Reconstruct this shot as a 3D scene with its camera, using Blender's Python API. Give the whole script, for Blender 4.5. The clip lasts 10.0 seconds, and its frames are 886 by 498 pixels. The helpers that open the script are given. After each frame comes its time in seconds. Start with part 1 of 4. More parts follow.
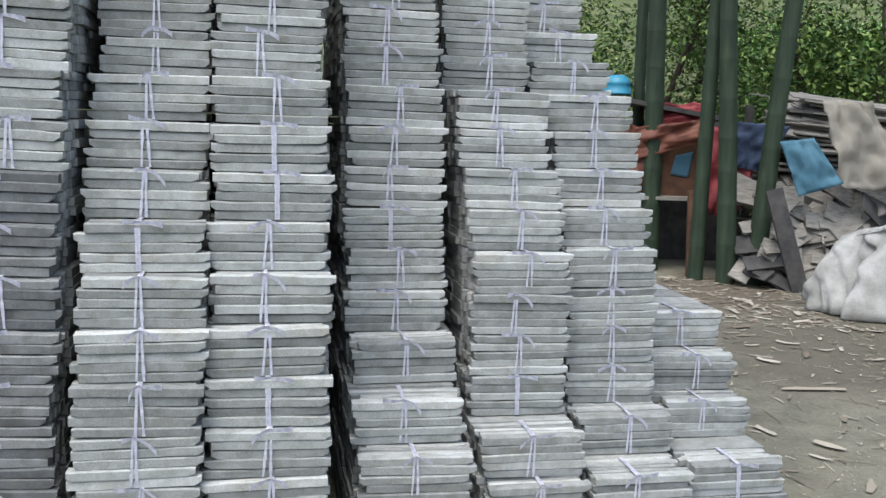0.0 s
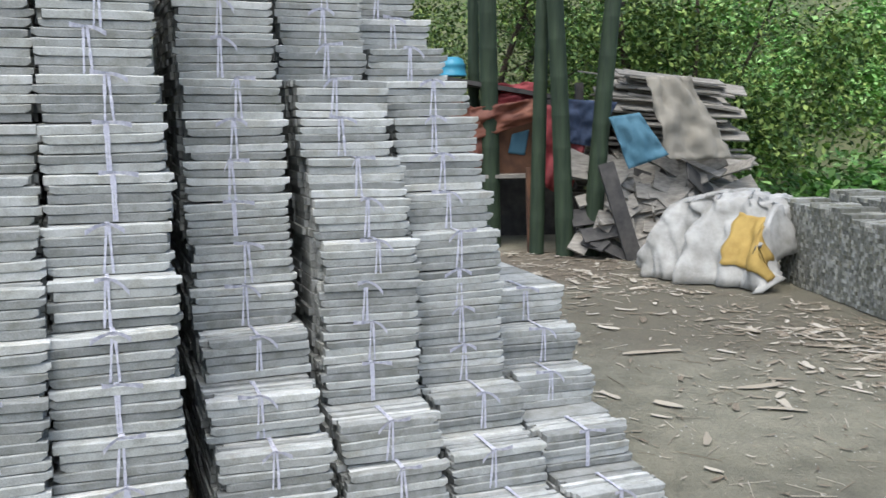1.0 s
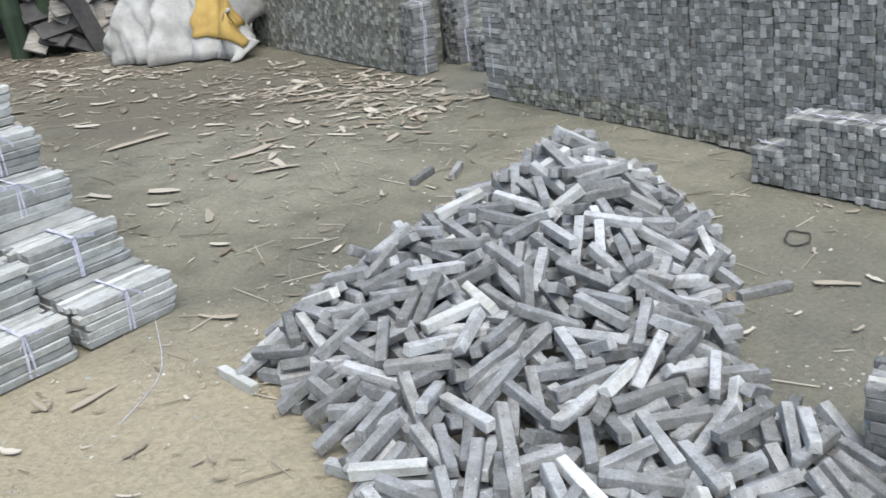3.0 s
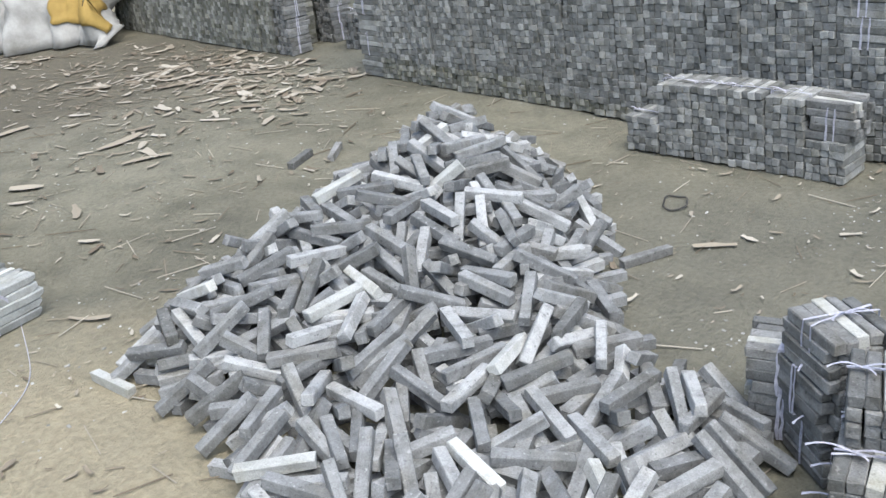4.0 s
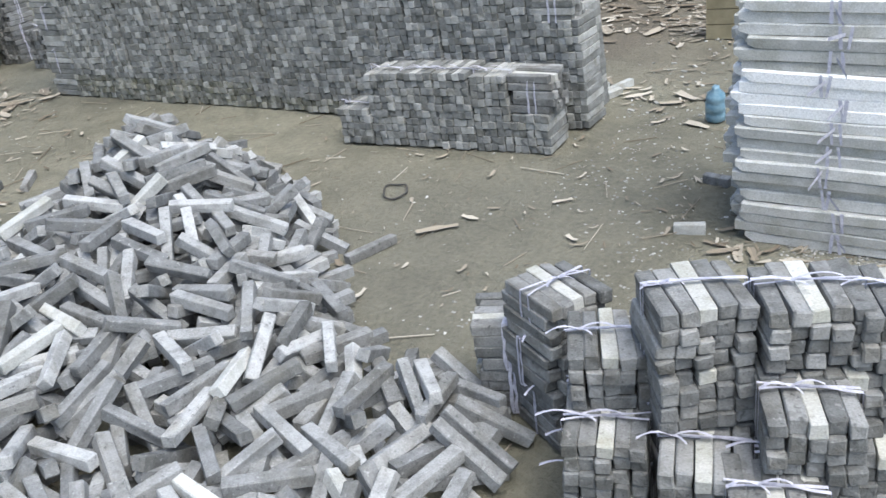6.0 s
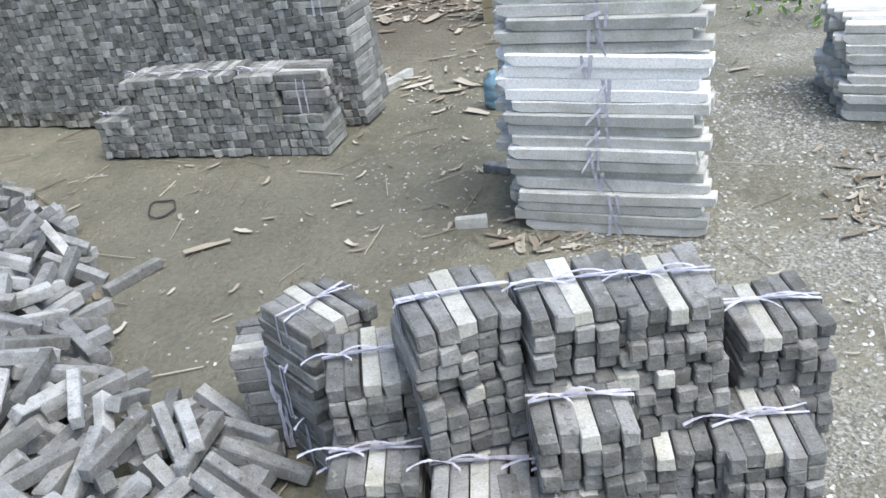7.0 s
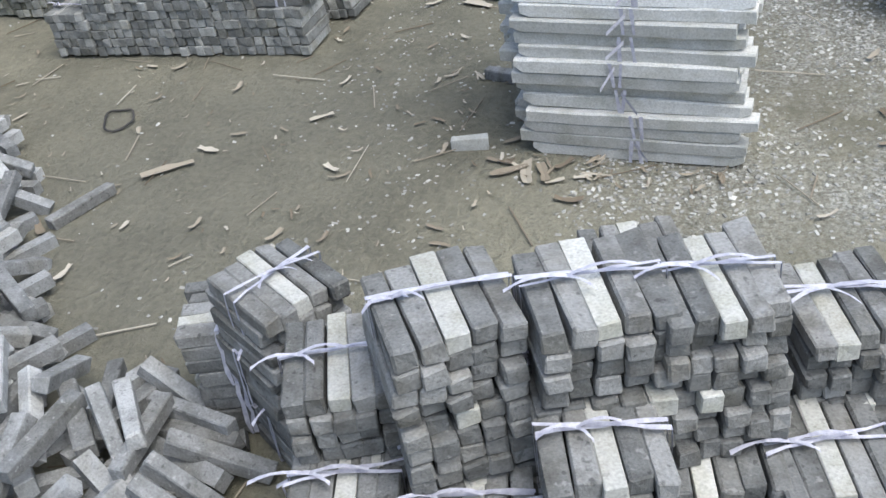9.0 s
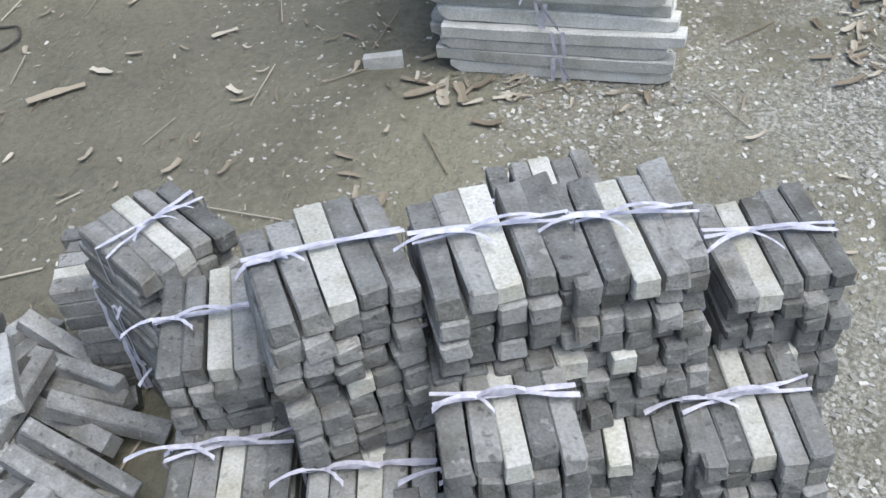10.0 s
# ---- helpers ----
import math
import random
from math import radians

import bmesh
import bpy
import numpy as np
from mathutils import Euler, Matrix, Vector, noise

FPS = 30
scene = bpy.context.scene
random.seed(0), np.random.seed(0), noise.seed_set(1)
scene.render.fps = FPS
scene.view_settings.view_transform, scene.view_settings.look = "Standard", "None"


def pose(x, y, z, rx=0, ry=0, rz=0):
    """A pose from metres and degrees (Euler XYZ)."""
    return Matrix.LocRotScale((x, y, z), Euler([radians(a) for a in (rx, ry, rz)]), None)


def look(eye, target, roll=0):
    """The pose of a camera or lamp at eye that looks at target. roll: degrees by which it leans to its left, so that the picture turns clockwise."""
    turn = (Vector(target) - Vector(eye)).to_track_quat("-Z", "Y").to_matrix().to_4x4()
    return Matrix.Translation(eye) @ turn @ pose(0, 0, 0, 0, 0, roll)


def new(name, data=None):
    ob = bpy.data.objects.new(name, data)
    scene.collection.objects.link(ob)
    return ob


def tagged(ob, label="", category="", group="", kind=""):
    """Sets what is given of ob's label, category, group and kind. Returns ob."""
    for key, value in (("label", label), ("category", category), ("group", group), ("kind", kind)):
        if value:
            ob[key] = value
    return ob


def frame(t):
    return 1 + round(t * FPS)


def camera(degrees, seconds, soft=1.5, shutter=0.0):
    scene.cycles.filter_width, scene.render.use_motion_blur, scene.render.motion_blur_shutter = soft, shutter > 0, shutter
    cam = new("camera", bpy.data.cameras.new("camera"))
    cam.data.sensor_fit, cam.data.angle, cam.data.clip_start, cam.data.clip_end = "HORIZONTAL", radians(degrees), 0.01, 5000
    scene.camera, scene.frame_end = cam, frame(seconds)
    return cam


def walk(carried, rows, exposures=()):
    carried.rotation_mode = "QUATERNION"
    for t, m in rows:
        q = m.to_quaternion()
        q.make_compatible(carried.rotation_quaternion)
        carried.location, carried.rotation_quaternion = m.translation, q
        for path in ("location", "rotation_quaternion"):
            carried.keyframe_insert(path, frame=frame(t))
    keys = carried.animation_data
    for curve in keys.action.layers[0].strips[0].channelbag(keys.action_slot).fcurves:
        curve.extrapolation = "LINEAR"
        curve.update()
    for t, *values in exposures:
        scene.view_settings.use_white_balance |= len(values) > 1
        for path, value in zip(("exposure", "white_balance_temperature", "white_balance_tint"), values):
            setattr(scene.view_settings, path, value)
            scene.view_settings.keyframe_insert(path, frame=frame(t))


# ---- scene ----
cam = camera(49.0, 10.0, 1.5, 0.12)
PATH = [
    (0, (0.151, -0.324, 1.617), (0.059, 1.657, 1.355), 1.65),
    (0.5, (0.163, -0.299, 1.606), (0.152, 1.683, 1.342), 1.01),
    (1, (0.142, -0.352, 1.639), (0.367, 1.614, 1.346), -0.36),
    (1.5, (0.215, -0.166, 1.555), (0.666, 1.734, 1.122), -1.82),
    (2, (0.247, -0.139, 1.541), (0.912, 1.661, 0.976), -2.80),
    (2.5, (0.283, -0.163, 1.535), (1.116, 1.529, 0.868), -4.70),
    (3, (0.332, -0.165, 1.522), (1.391, 1.351, 0.760), -5.80),
    (3.2, (0.343, -0.142, 1.528), (1.463, 1.308, 0.728), -5.90),
    (4.5, (0.450, -0.130, 1.475), (1.715, 1.186, 0.657), -7.10),
    (5, (0.499, -0.124, 1.450), (1.867, 1.082, 0.629), -7.80),
    (5.2, (0.504, -0.119, 1.439), (1.909, 1.039, 0.612), -7.40),
    (6.3, (0.622, -0.142, 1.409), (2.198, 0.702, 0.512), -7.90),
    (6.5, (0.693, -0.156, 1.386), (2.308, 0.594, 0.476), -8.10),
    (7, (0.789, -0.180, 1.364), (2.441, 0.454, 0.432), -8.00),
    (7.5, (0.848, -0.159, 1.345), (2.477, 0.343, 0.301), -8.10),
    (8, (0.947, -0.095, 1.350), (2.602, 0.236, 0.276), -9.80),
    (8.5, (1.025, -0.052, 1.326), (2.610, 0.373, 0.182), -8.90),
    (9, (1.191, -0.073, 1.308), (2.699, 0.551, 0.153), -8.60),
    (9.5, (1.295, -0.103, 1.275), (2.746, 0.471, 0.023), -7.90),
    (10, (1.347, -0.093, 1.271), (2.761, 0.402, -0.054), -7.90),
]
EXPOSURES = [(0, 0.66, 6280, 7), (1.5, 0.78, 6280, 7), (3, 0.82, 6280, 7), (5, 0.82, 6280, 7), (6.5, 0.88, 6280, 7), (7.5, 0.80, 6280, 7), (8.5, 0.70, 6280, 7), (10, 0.62, 6280, 7)]
walk(cam, [(t, look(eye, target, roll)) for t, eye, target, roll in PATH], EXPOSURES)

# ---- world and light: bright overcast ----
world = bpy.data.worlds.new("world")
scene.world = world
world.use_nodes = True
wn = world.node_tree
sky = wn.nodes.new("ShaderNodeTexSky")
sky.sky_type = "NISHITA"
sky.sun_disc = False
sky.sun_elevation = radians(64)
sky.sun_rotation = radians(203)
sky.air_density, sky.dust_density, sky.ozone_density = 1.0, 3.2, 1.0
wn.links.new(sky.outputs[0], wn.nodes["Background"].inputs[0])
wn.nodes["Background"].inputs[1].default_value = 0.15
sun_data = bpy.data.lights.new("sun", "SUN")
sun_data.energy, sun_data.angle, sun_data.color = 1.9, radians(55), (1.0, 0.985, 0.965)
sun = new("sun", sun_data)
sun.matrix_world = look((-1.4, -4.6, 14), (1.5, 2.0, 0))


# ---- materials ----
def material(name, build, rough=0.85, bump=0.3):
    mat = bpy.data.materials.new(name)
    mat.use_nodes = True
    nt = mat.node_tree
    bsdf = nt.nodes["Principled BSDF"]
    bsdf.inputs["Roughness"].default_value = rough
    bsdf.inputs["Specular IOR Level"].default_value = 0.3
    build(nt, bsdf, bump)
    return mat


def noise_node(nt, scale, detail=6.0, rough=0.6, coord="Object", stretch=None):
    tc = nt.nodes.new("ShaderNodeTexCoord")
    n = nt.nodes.new("ShaderNodeTexNoise")
    n.inputs["Scale"].default_value = scale
    n.inputs["Detail"].default_value = detail
    n.inputs["Roughness"].default_value = rough
    if stretch:
        mp = nt.nodes.new("ShaderNodeMapping")
        mp.inputs["Scale"].default_value = stretch
        nt.links.new(tc.outputs[coord], mp.inputs[0])
        nt.links.new(mp.outputs[0], n.inputs["Vector"])
    else:
        nt.links.new(tc.outputs[coord], n.inputs["Vector"])
    return n


def ramp(nt, src, stops):
    r = nt.nodes.new("ShaderNodeValToRGB")
    while len(r.color_ramp.elements) < len(stops):
        r.color_ramp.elements.new(0.5)
    for e, (p, c) in zip(r.color_ramp.elements, stops):
        e.position, e.color = p, (*c, 1)
    nt.links.new(src, r.inputs[0])
    return r.outputs[0]


def mix(nt, a, b, fac, mode="MIX"):
    m = nt.nodes.new("ShaderNodeMix")
    m.data_type, m.blend_type = "RGBA", mode
    for sock, v in ((0, fac), (6, a), (7, b)):
        if hasattr(v, "links"):
            nt.links.new(v, m.inputs[sock])
        else:
            m.inputs[sock].default_value = v if sock == 0 else (*v, 1)
    return m.outputs[2]


def bumped(nt, bsdf, src, strength, dist=0.01):
    b = nt.nodes.new("ShaderNodeBump")
    b.inputs["Strength"].default_value = strength
    b.inputs["Distance"].default_value = dist
    nt.links.new(src, b.inputs["Height"])
    nt.links.new(b.outputs[0], bsdf.inputs["Normal"])


def stone(dark, mid, light, stain, pits=0.7, dirt=(0.78, 0.75, 0.68)):
    def build(nt, bsdf, bump):
        info = nt.nodes.new("ShaderNodeObjectInfo")
        geo = nt.nodes.new("ShaderNodeNewGeometry")
        add = nt.nodes.new("ShaderNodeMath")
        add.operation = "ADD"
        nt.links.new(info.outputs["Random"], add.inputs[0])
        nt.links.new(geo.outputs["Random Per Island"], add.inputs[1])
        fr = nt.nodes.new("ShaderNodeMath")
        fr.operation = "FRACT"
        nt.links.new(add.outputs[0], fr.inputs[0])
        base = ramp(nt, fr.outputs[0], [(0.0, dark), (0.55, mid), (0.93, light), (1.0, light)])
        tc = nt.nodes.new("ShaderNodeTexCoord")
        off = nt.nodes.new("ShaderNodeVectorMath")
        off.operation = "MULTIPLY_ADD"
        comb = nt.nodes.new("ShaderNodeCombineXYZ")
        for i in range(3):
            nt.links.new(fr.outputs[0], comb.inputs[i])
        nt.links.new(comb.outputs[0], off.inputs[0])
        off.inputs[1].default_value = (17.0, 9.0, 5.0)
        nt.links.new(tc.outputs["Object"], off.inputs[2])
        grain = nt.nodes.new("ShaderNodeTexNoise")
        grain.inputs["Scale"].default_value, grain.inputs["Detail"].default_value = 220, 6
        blot = nt.nodes.new("ShaderNodeTexNoise")
        blot.inputs["Scale"].default_value, blot.inputs["Detail"].default_value = 17, 9
        blot.inputs["Roughness"].default_value = 0.65
        nt.links.new(off.outputs[0], grain.inputs["Vector"])
        nt.links.new(off.outputs[0], blot.inputs["Vector"])
        g = ramp(nt, grain.outputs[0], [(0.3, (0.78, 0.78, 0.78)), (0.5, (1, 1, 1)), (0.7, (1.2, 1.2, 1.2))])
        c = mix(nt, base, g, 0.8, "MULTIPLY")
        mask = ramp(nt, blot.outputs[0], [(0.45, (0, 0, 0)), (0.62, (1, 1, 1))])
        c = mix(nt, c, stain, mask, "MULTIPLY")
        pale = ramp(nt, blot.outputs[0], [(0.28, (0.55, 0.55, 0.55)), (0.4, (0, 0, 0))])
        c = mix(nt, c, light, pale)
        pit = nt.nodes.new("ShaderNodeTexNoise")
        pit.inputs["Scale"].default_value, pit.inputs["Detail"].default_value = 75, 4
        nt.links.new(off.outputs[0], pit.inputs["Vector"])
        c = mix(nt, c, (0.35, 0.35, 0.35), ramp(nt, pit.outputs[0], [(0.3, (pits, pits, pits)), (0.37, (0, 0, 0))]), "MULTIPLY")
        c = mix(nt, c, light, ramp(nt, pit.outputs[0], [(0.63, (0, 0, 0)), (0.72, (pits, pits, pits))]))
        # long saw smears and dried slurry along each piece
        smear = nt.nodes.new("ShaderNodeTexNoise")
        smear.inputs["Scale"].default_value, smear.inputs["Detail"].default_value = 9, 7
        smear.inputs["Distortion"].default_value = 0.6
        nt.links.new(off.outputs[0], smear.inputs["Vector"])
        c = mix(nt, c, dirt, ramp(nt, smear.outputs[0], [(0.5, (0, 0, 0)), (0.68, (0.75, 0.75, 0.75))]), "MULTIPLY")
        nt.links.new(c, bsdf.inputs["Base Color"])
        both = nt.nodes.new("ShaderNodeMath")
        nt.links.new(grain.outputs[0], both.inputs[0])
        nt.links.new(blot.outputs[0], both.inputs[1])
        bumped(nt, bsdf, both.outputs[0], bump, 0.004)
    return build


def plain(c1, c2, scale, bumpscale=None, stretch=None):
    def build(nt, bsdf, bump):
        n = noise_node(nt, scale, stretch=stretch)
        nt.links.new(ramp(nt, n.outputs[0], [(0.3, c1), (0.7, c2)]), bsdf.inputs["Base Color"])
        b = noise_node(nt, bumpscale or scale * 6, stretch=stretch)
        bumped(nt, bsdf, b.outputs[0], bump, 0.01)
    return build


def leafy(c1, c2, c3):
    def build(nt, bsdf, bump):
        geo = nt.nodes.new("ShaderNodeNewGeometry")
        nt.links.new(ramp(nt, geo.outputs["Random Per Island"], [(0.0, c1), (0.5, c2), (1.0, c3)]), bsdf.inputs["Base Color"])
        bsdf.inputs["Transmission Weight"].default_value = 0.0
        bsdf.inputs["Subsurface Weight"].default_value = 0.0
    return build


def ground_build(nt, bsdf, bump):
    big = noise_node(nt, 0.55, 6)
    midn = noise_node(nt, 3.2, 8, 0.65)
    fine = noise_node(nt, 45, 6, 0.7)
    tiny = noise_node(nt, 95, 8, 0.75)
    c = ramp(nt, big.outputs[0], [(0.35, (0.164, 0.158, 0.121)), (0.5, (0.211, 0.201, 0.15)), (0.66, (0.27, 0.257, 0.195))])
    damp_or_shade = ramp(nt, midn.outputs[0], [(0.34, (0.62, 0.62, 0.62)), (0.55, (1, 1, 1))])
    c = mix(nt, c, damp_or_shade, 0.75, "MULTIPLY")
    grit = ramp(nt, fine.outputs[0], [(0.35, (0.82, 0.82, 0.82)), (0.6, (1.1, 1.1, 1.1))])
    c = mix(nt, c, grit, 0.8, "MULTIPLY")
    crumbs = ramp(nt, tiny.outputs[0], [(0.34, (0.7, 0.69, 0.66)), (0.46, (1, 1, 1)), (0.6, (1, 1, 1)), (0.68, (1.35, 1.34, 1.3))])
    c = mix(nt, c, crumbs, 0.8, "MULTIPLY")
    # sand washed out before the strip stack, and dark leaf mould towards the far side
    place = nt.nodes.new("ShaderNodeTexCoord")
    ragged = noise_node(nt, 1.4, 8, 0.65)

    def spot(at, radius, colour, strength, c):
        far = nt.nodes.new("ShaderNodeVectorMath")
        far.operation = "DISTANCE"
        nt.links.new(place.outputs["Object"], far.inputs[0])
        far.inputs[1].default_value = (*at, 0)
        wob = nt.nodes.new("ShaderNodeMath")
        wob.operation = "MULTIPLY_ADD"
        nt.links.new(ragged.outputs[0], wob.inputs[0])
        wob.inputs[1].default_value = radius * 1.1
        nt.links.new(far.outputs["Value"], wob.inputs[2])
        edge = nt.nodes.new("ShaderNodeMapRange")
        edge.inputs[1].default_value, edge.inputs[2].default_value = radius * 1.6, radius * 1.05
        edge.inputs[4].default_value = strength
        nt.links.new(wob.outputs[0], edge.inputs[0])
        return mix(nt, c, mix(nt, grit, colour, 1.0, "MULTIPLY"), edge.outputs[0])

    c = spot((0.7, 2.3), 1.2, (0.37, 0.325, 0.225), 0.85, c)
    c = spot((3.1, 6.9), 2.0, (0.125, 0.112, 0.082), 0.9, c)
    c = spot((3.1, 1.5), 1.0, (0.168, 0.163, 0.13), 0.4, c)
    c = spot((5.9, 2.4), 1.5, (0.13, 0.112, 0.085), 0.85, c)
    c = spot((2.3, 9.4), 1.3, (0.12, 0.095, 0.07), 0.8, c)
    # pale stone dust where the strips are cut, to the south
    tc = nt.nodes.new("ShaderNodeTexCoord")
    sep = nt.nodes.new("ShaderNodeSeparateXYZ")
    nt.links.new(tc.outputs["Object"], sep.inputs[0])
    reach = nt.nodes.new("ShaderNodeMapRange")
    reach.inputs[1].default_value, reach.inputs[2].default_value = 0.55, -0.4
    nt.links.new(sep.outputs[1], reach.inputs[0])
    patch = nt.nodes.new("ShaderNodeMath")
    patch.operation = "MULTIPLY"
    nt.links.new(reach.outputs[0], patch.inputs[0])
    nt.links.new(ramp(nt, noise_node(nt, 2.6, 9, 0.7).outputs[0], [(0.4, (0, 0, 0)), (0.62, (1, 1, 1))]), patch.inputs[1])
    dust = ramp(nt, tiny.outputs[0], [(0.42, (0.15, 0.145, 0.12)), (0.5, (0.27, 0.265, 0.235)), (0.58, (0.5, 0.5, 0.46))])
    c = mix(nt, c, dust, patch.outputs[0])
    nt.links.new(c, bsdf.inputs["Base Color"])
    h = nt.nodes.new("ShaderNodeMath")
    nt.links.new(midn.outputs[0], h.inputs[0])
    nt.links.new(fine.outputs[0], h.inputs[1])
    bumped(nt, bsdf, h.outputs[0], bump, 0.02)


M_GROUND = material("trodden_clay", ground_build, 0.9, 0.9)
M_BAR = material("dark_stone", stone((0.145, 0.149, 0.146), (0.2, 0.203, 0.198), (0.3, 0.302, 0.295), (0.64, 0.63, 0.61)), 0.85, 0.6)
M_WALL = material("weathered_dark_stone", stone((0.165, 0.17, 0.164), (0.238, 0.243, 0.235), (0.41, 0.415, 0.4), (0.7, 0.7, 0.67), 0.4), 0.88, 0.5)
M_HEAP = material("blue_grey_stone", stone((0.175, 0.18, 0.18), (0.265, 0.271, 0.271), (0.43, 0.437, 0.435), (0.66, 0.66, 0.65), 0.6), 0.8, 0.5)
M_PALE = material("pale_stone", stone((0.4, 0.4, 0.375), (0.47, 0.47, 0.44), (0.55, 0.55, 0.52), (0.84, 0.84, 0.79), 0.4), 0.85, 0.35)
# near-white copy of M_LONG: sun glare painted into the long stack's upper rows
M_LONG_SUNLIT = material("sunlit_white_stone", stone((0.9, 0.9, 0.89), (0.93, 0.93, 0.92), (0.95, 0.95, 0.94), (0.96, 0.96, 0.95), 0.05, (0.95, 0.95, 0.94)), 0.8, 0.15)
M_STRIP = material("grey_stone", stone((0.235, 0.242, 0.234), (0.315, 0.323, 0.313), (0.42, 0.43, 0.415), (0.78, 0.78, 0.75), 0.12, (0.82, 0.81, 0.76)), 0.88, 0.3)
# M_STRIP's grey made darker: shade painted onto the leftmost column's lower bundles
M_STRIP_SHADED = material("shaded_grey_stone", stone((0.12, 0.125, 0.128), (0.17, 0.176, 0.178), (0.26, 0.266, 0.265), (0.72, 0.72, 0.7), 0.12), 0.7, 0.3)
M_FAIR = material("fair_grey_stone", stone((0.4, 0.408, 0.395), (0.47, 0.478, 0.462), (0.56, 0.566, 0.55), (0.8, 0.8, 0.77), 0.12), 0.88, 0.3)
M_LONG = material("light_grey_stone", stone((0.43, 0.434, 0.415), (0.53, 0.532, 0.512), (0.65, 0.65, 0.63), (0.84, 0.84, 0.81), 0.12, (0.86, 0.85, 0.8)), 0.88, 0.25)
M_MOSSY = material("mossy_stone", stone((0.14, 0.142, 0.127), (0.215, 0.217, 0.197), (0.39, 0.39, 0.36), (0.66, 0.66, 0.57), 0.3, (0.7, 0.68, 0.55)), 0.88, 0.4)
M_RIBBON = material("ribbon_plastic", plain((0.34, 0.34, 0.43), (0.62, 0.62, 0.67), 70, 200), 0.35, 0.25)
M_BAMBOO = material("bamboo_green", plain((0.013, 0.024, 0.014), (0.034, 0.052, 0.028), 3, 40, (6, 6, 0.6)), 0.7, 0.15)
M_BARK = material("bark", plain((0.03, 0.024, 0.02), (0.085, 0.06, 0.045), 9, 40), 0.9, 0.5)
M_LEAF = material("leaves_green", leafy((0.018, 0.045, 0.012), (0.075, 0.14, 0.03), (0.26, 0.34, 0.09)), 0.6)
M_HYACINTH = material("water_plants", leafy((0.07, 0.19, 0.035), (0.17, 0.36, 0.08), (0.34, 0.52, 0.2)), 0.55)
M_SHEATH = material("dry_sheath", leafy((0.14, 0.112, 0.08), (0.265, 0.23, 0.175), (0.46, 0.425, 0.355)), 0.85)
M_CHIP = material("stone_chips", leafy((0.2, 0.2, 0.18), (0.34, 0.335, 0.31), (0.53, 0.525, 0.49)), 0.9)
M_TARP = material("sack_white", plain((0.2, 0.195, 0.175), (0.44, 0.435, 0.415), 4.5, 60), 0.7, 0.45)
M_YELLOW = material("sack_yellow", plain((0.26, 0.17, 0.045), (0.43, 0.3, 0.09), 5, 30), 0.75, 0.3)
M_RED = material("sheet_red", plain((0.14, 0.025, 0.028), (0.33, 0.055, 0.06), 6, 20), 0.6, 0.3)
M_ORANGE = material("sheet_orange", plain((0.09, 0.03, 0.022), (0.22, 0.085, 0.05), 4, 20), 0.6, 0.4)
M_BLUE = material("cloth_blue", plain((0.045, 0.12, 0.17), (0.08, 0.17, 0.225), 2, 60), 0.8, 0.3)
M_NAVY = material("cloth_navy", plain((0.03, 0.04, 0.07), (0.07, 0.1, 0.17), 6, 60), 0.85, 0.3)
M_BLACK = material("black_plastic", plain((0.018, 0.019, 0.021), (0.045, 0.047, 0.05), 4, 30), 0.5, 0.3)
M_BUCKET = material("bucket_blue", plain((0.03, 0.19, 0.29), (0.06, 0.27, 0.38), 6, 60), 0.4, 0.05)
M_MESHBAG = material("sack_grey", plain((0.2, 0.185, 0.155), (0.27, 0.25, 0.21), 2.2, 130), 0.85, 0.4)
M_PLANK = material("weathered_wood", plain((0.15, 0.138, 0.118), (0.32, 0.3, 0.265), 5, 30, (1, 6, 6)), 0.88, 0.4)
M_CRATE = material("ochre_wood", plain((0.17, 0.15, 0.095), (0.31, 0.28, 0.19), 6, 40), 0.88, 0.4)
M_DARKWOOD = material("dark_wood", plain((0.03, 0.03, 0.03), (0.08, 0.075, 0.07), 6, 30), 0.85, 0.4)
M_RUST = material("rusty_wood", plain((0.06, 0.032, 0.022), (0.14, 0.07, 0.04), 6, 30), 0.85, 0.4)
M_WATER = material("pond_weed", plain((0.08, 0.16, 0.03), (0.2, 0.3, 0.08), 3, 60), 0.4, 0.2)
M_BANK = material("far_bank", plain((0.07, 0.1, 0.035), (0.15, 0.15, 0.08), 1.2, 10), 0.9, 0.5)
M_BOTTLE = material("bottle_blue", plain((0.1, 0.21, 0.29), (0.24, 0.36, 0.43), 22, 60), 0.3, 0.15)


# ---- helpers for building ----
def mesh_of(bm, name, mat, smooth=False):
    me = bpy.data.meshes.new(name)
    bmesh.ops.recalc_face_normals(bm, faces=bm.faces)
    bm.to_mesh(me)
    bm.free()
    if smooth:
        for p in me.polygons:
            p.use_smooth = True
    me.materials.append(mat)
    return me


def mesh_data(name, verts, faces, mat, smooth=False):
    me = bpy.data.meshes.new(name)
    me.from_pydata(verts, [], faces)
    me.update()
    if smooth:
        for p in me.polygons:
            p.use_smooth = True
    me.materials.append(mat)
    return me


def part_me(name, me, parent, m=None, label=""):
    ob = new(name, me)
    ob.parent = parent
    if m is not None:
        ob.matrix_basis = m
    if label:
        ob["label"] = label
    return ob


def part(name, bm, mat, parent, label="", smooth=False):
    return part_me(name, mesh_of(bm, name, mat, smooth), parent, None, label)


def root(name, m, label, category, group=""):
    ob = new(name)
    ob.empty_display_size = 0.05
    ob.matrix_basis = m
    return tagged(ob, label, category, group)


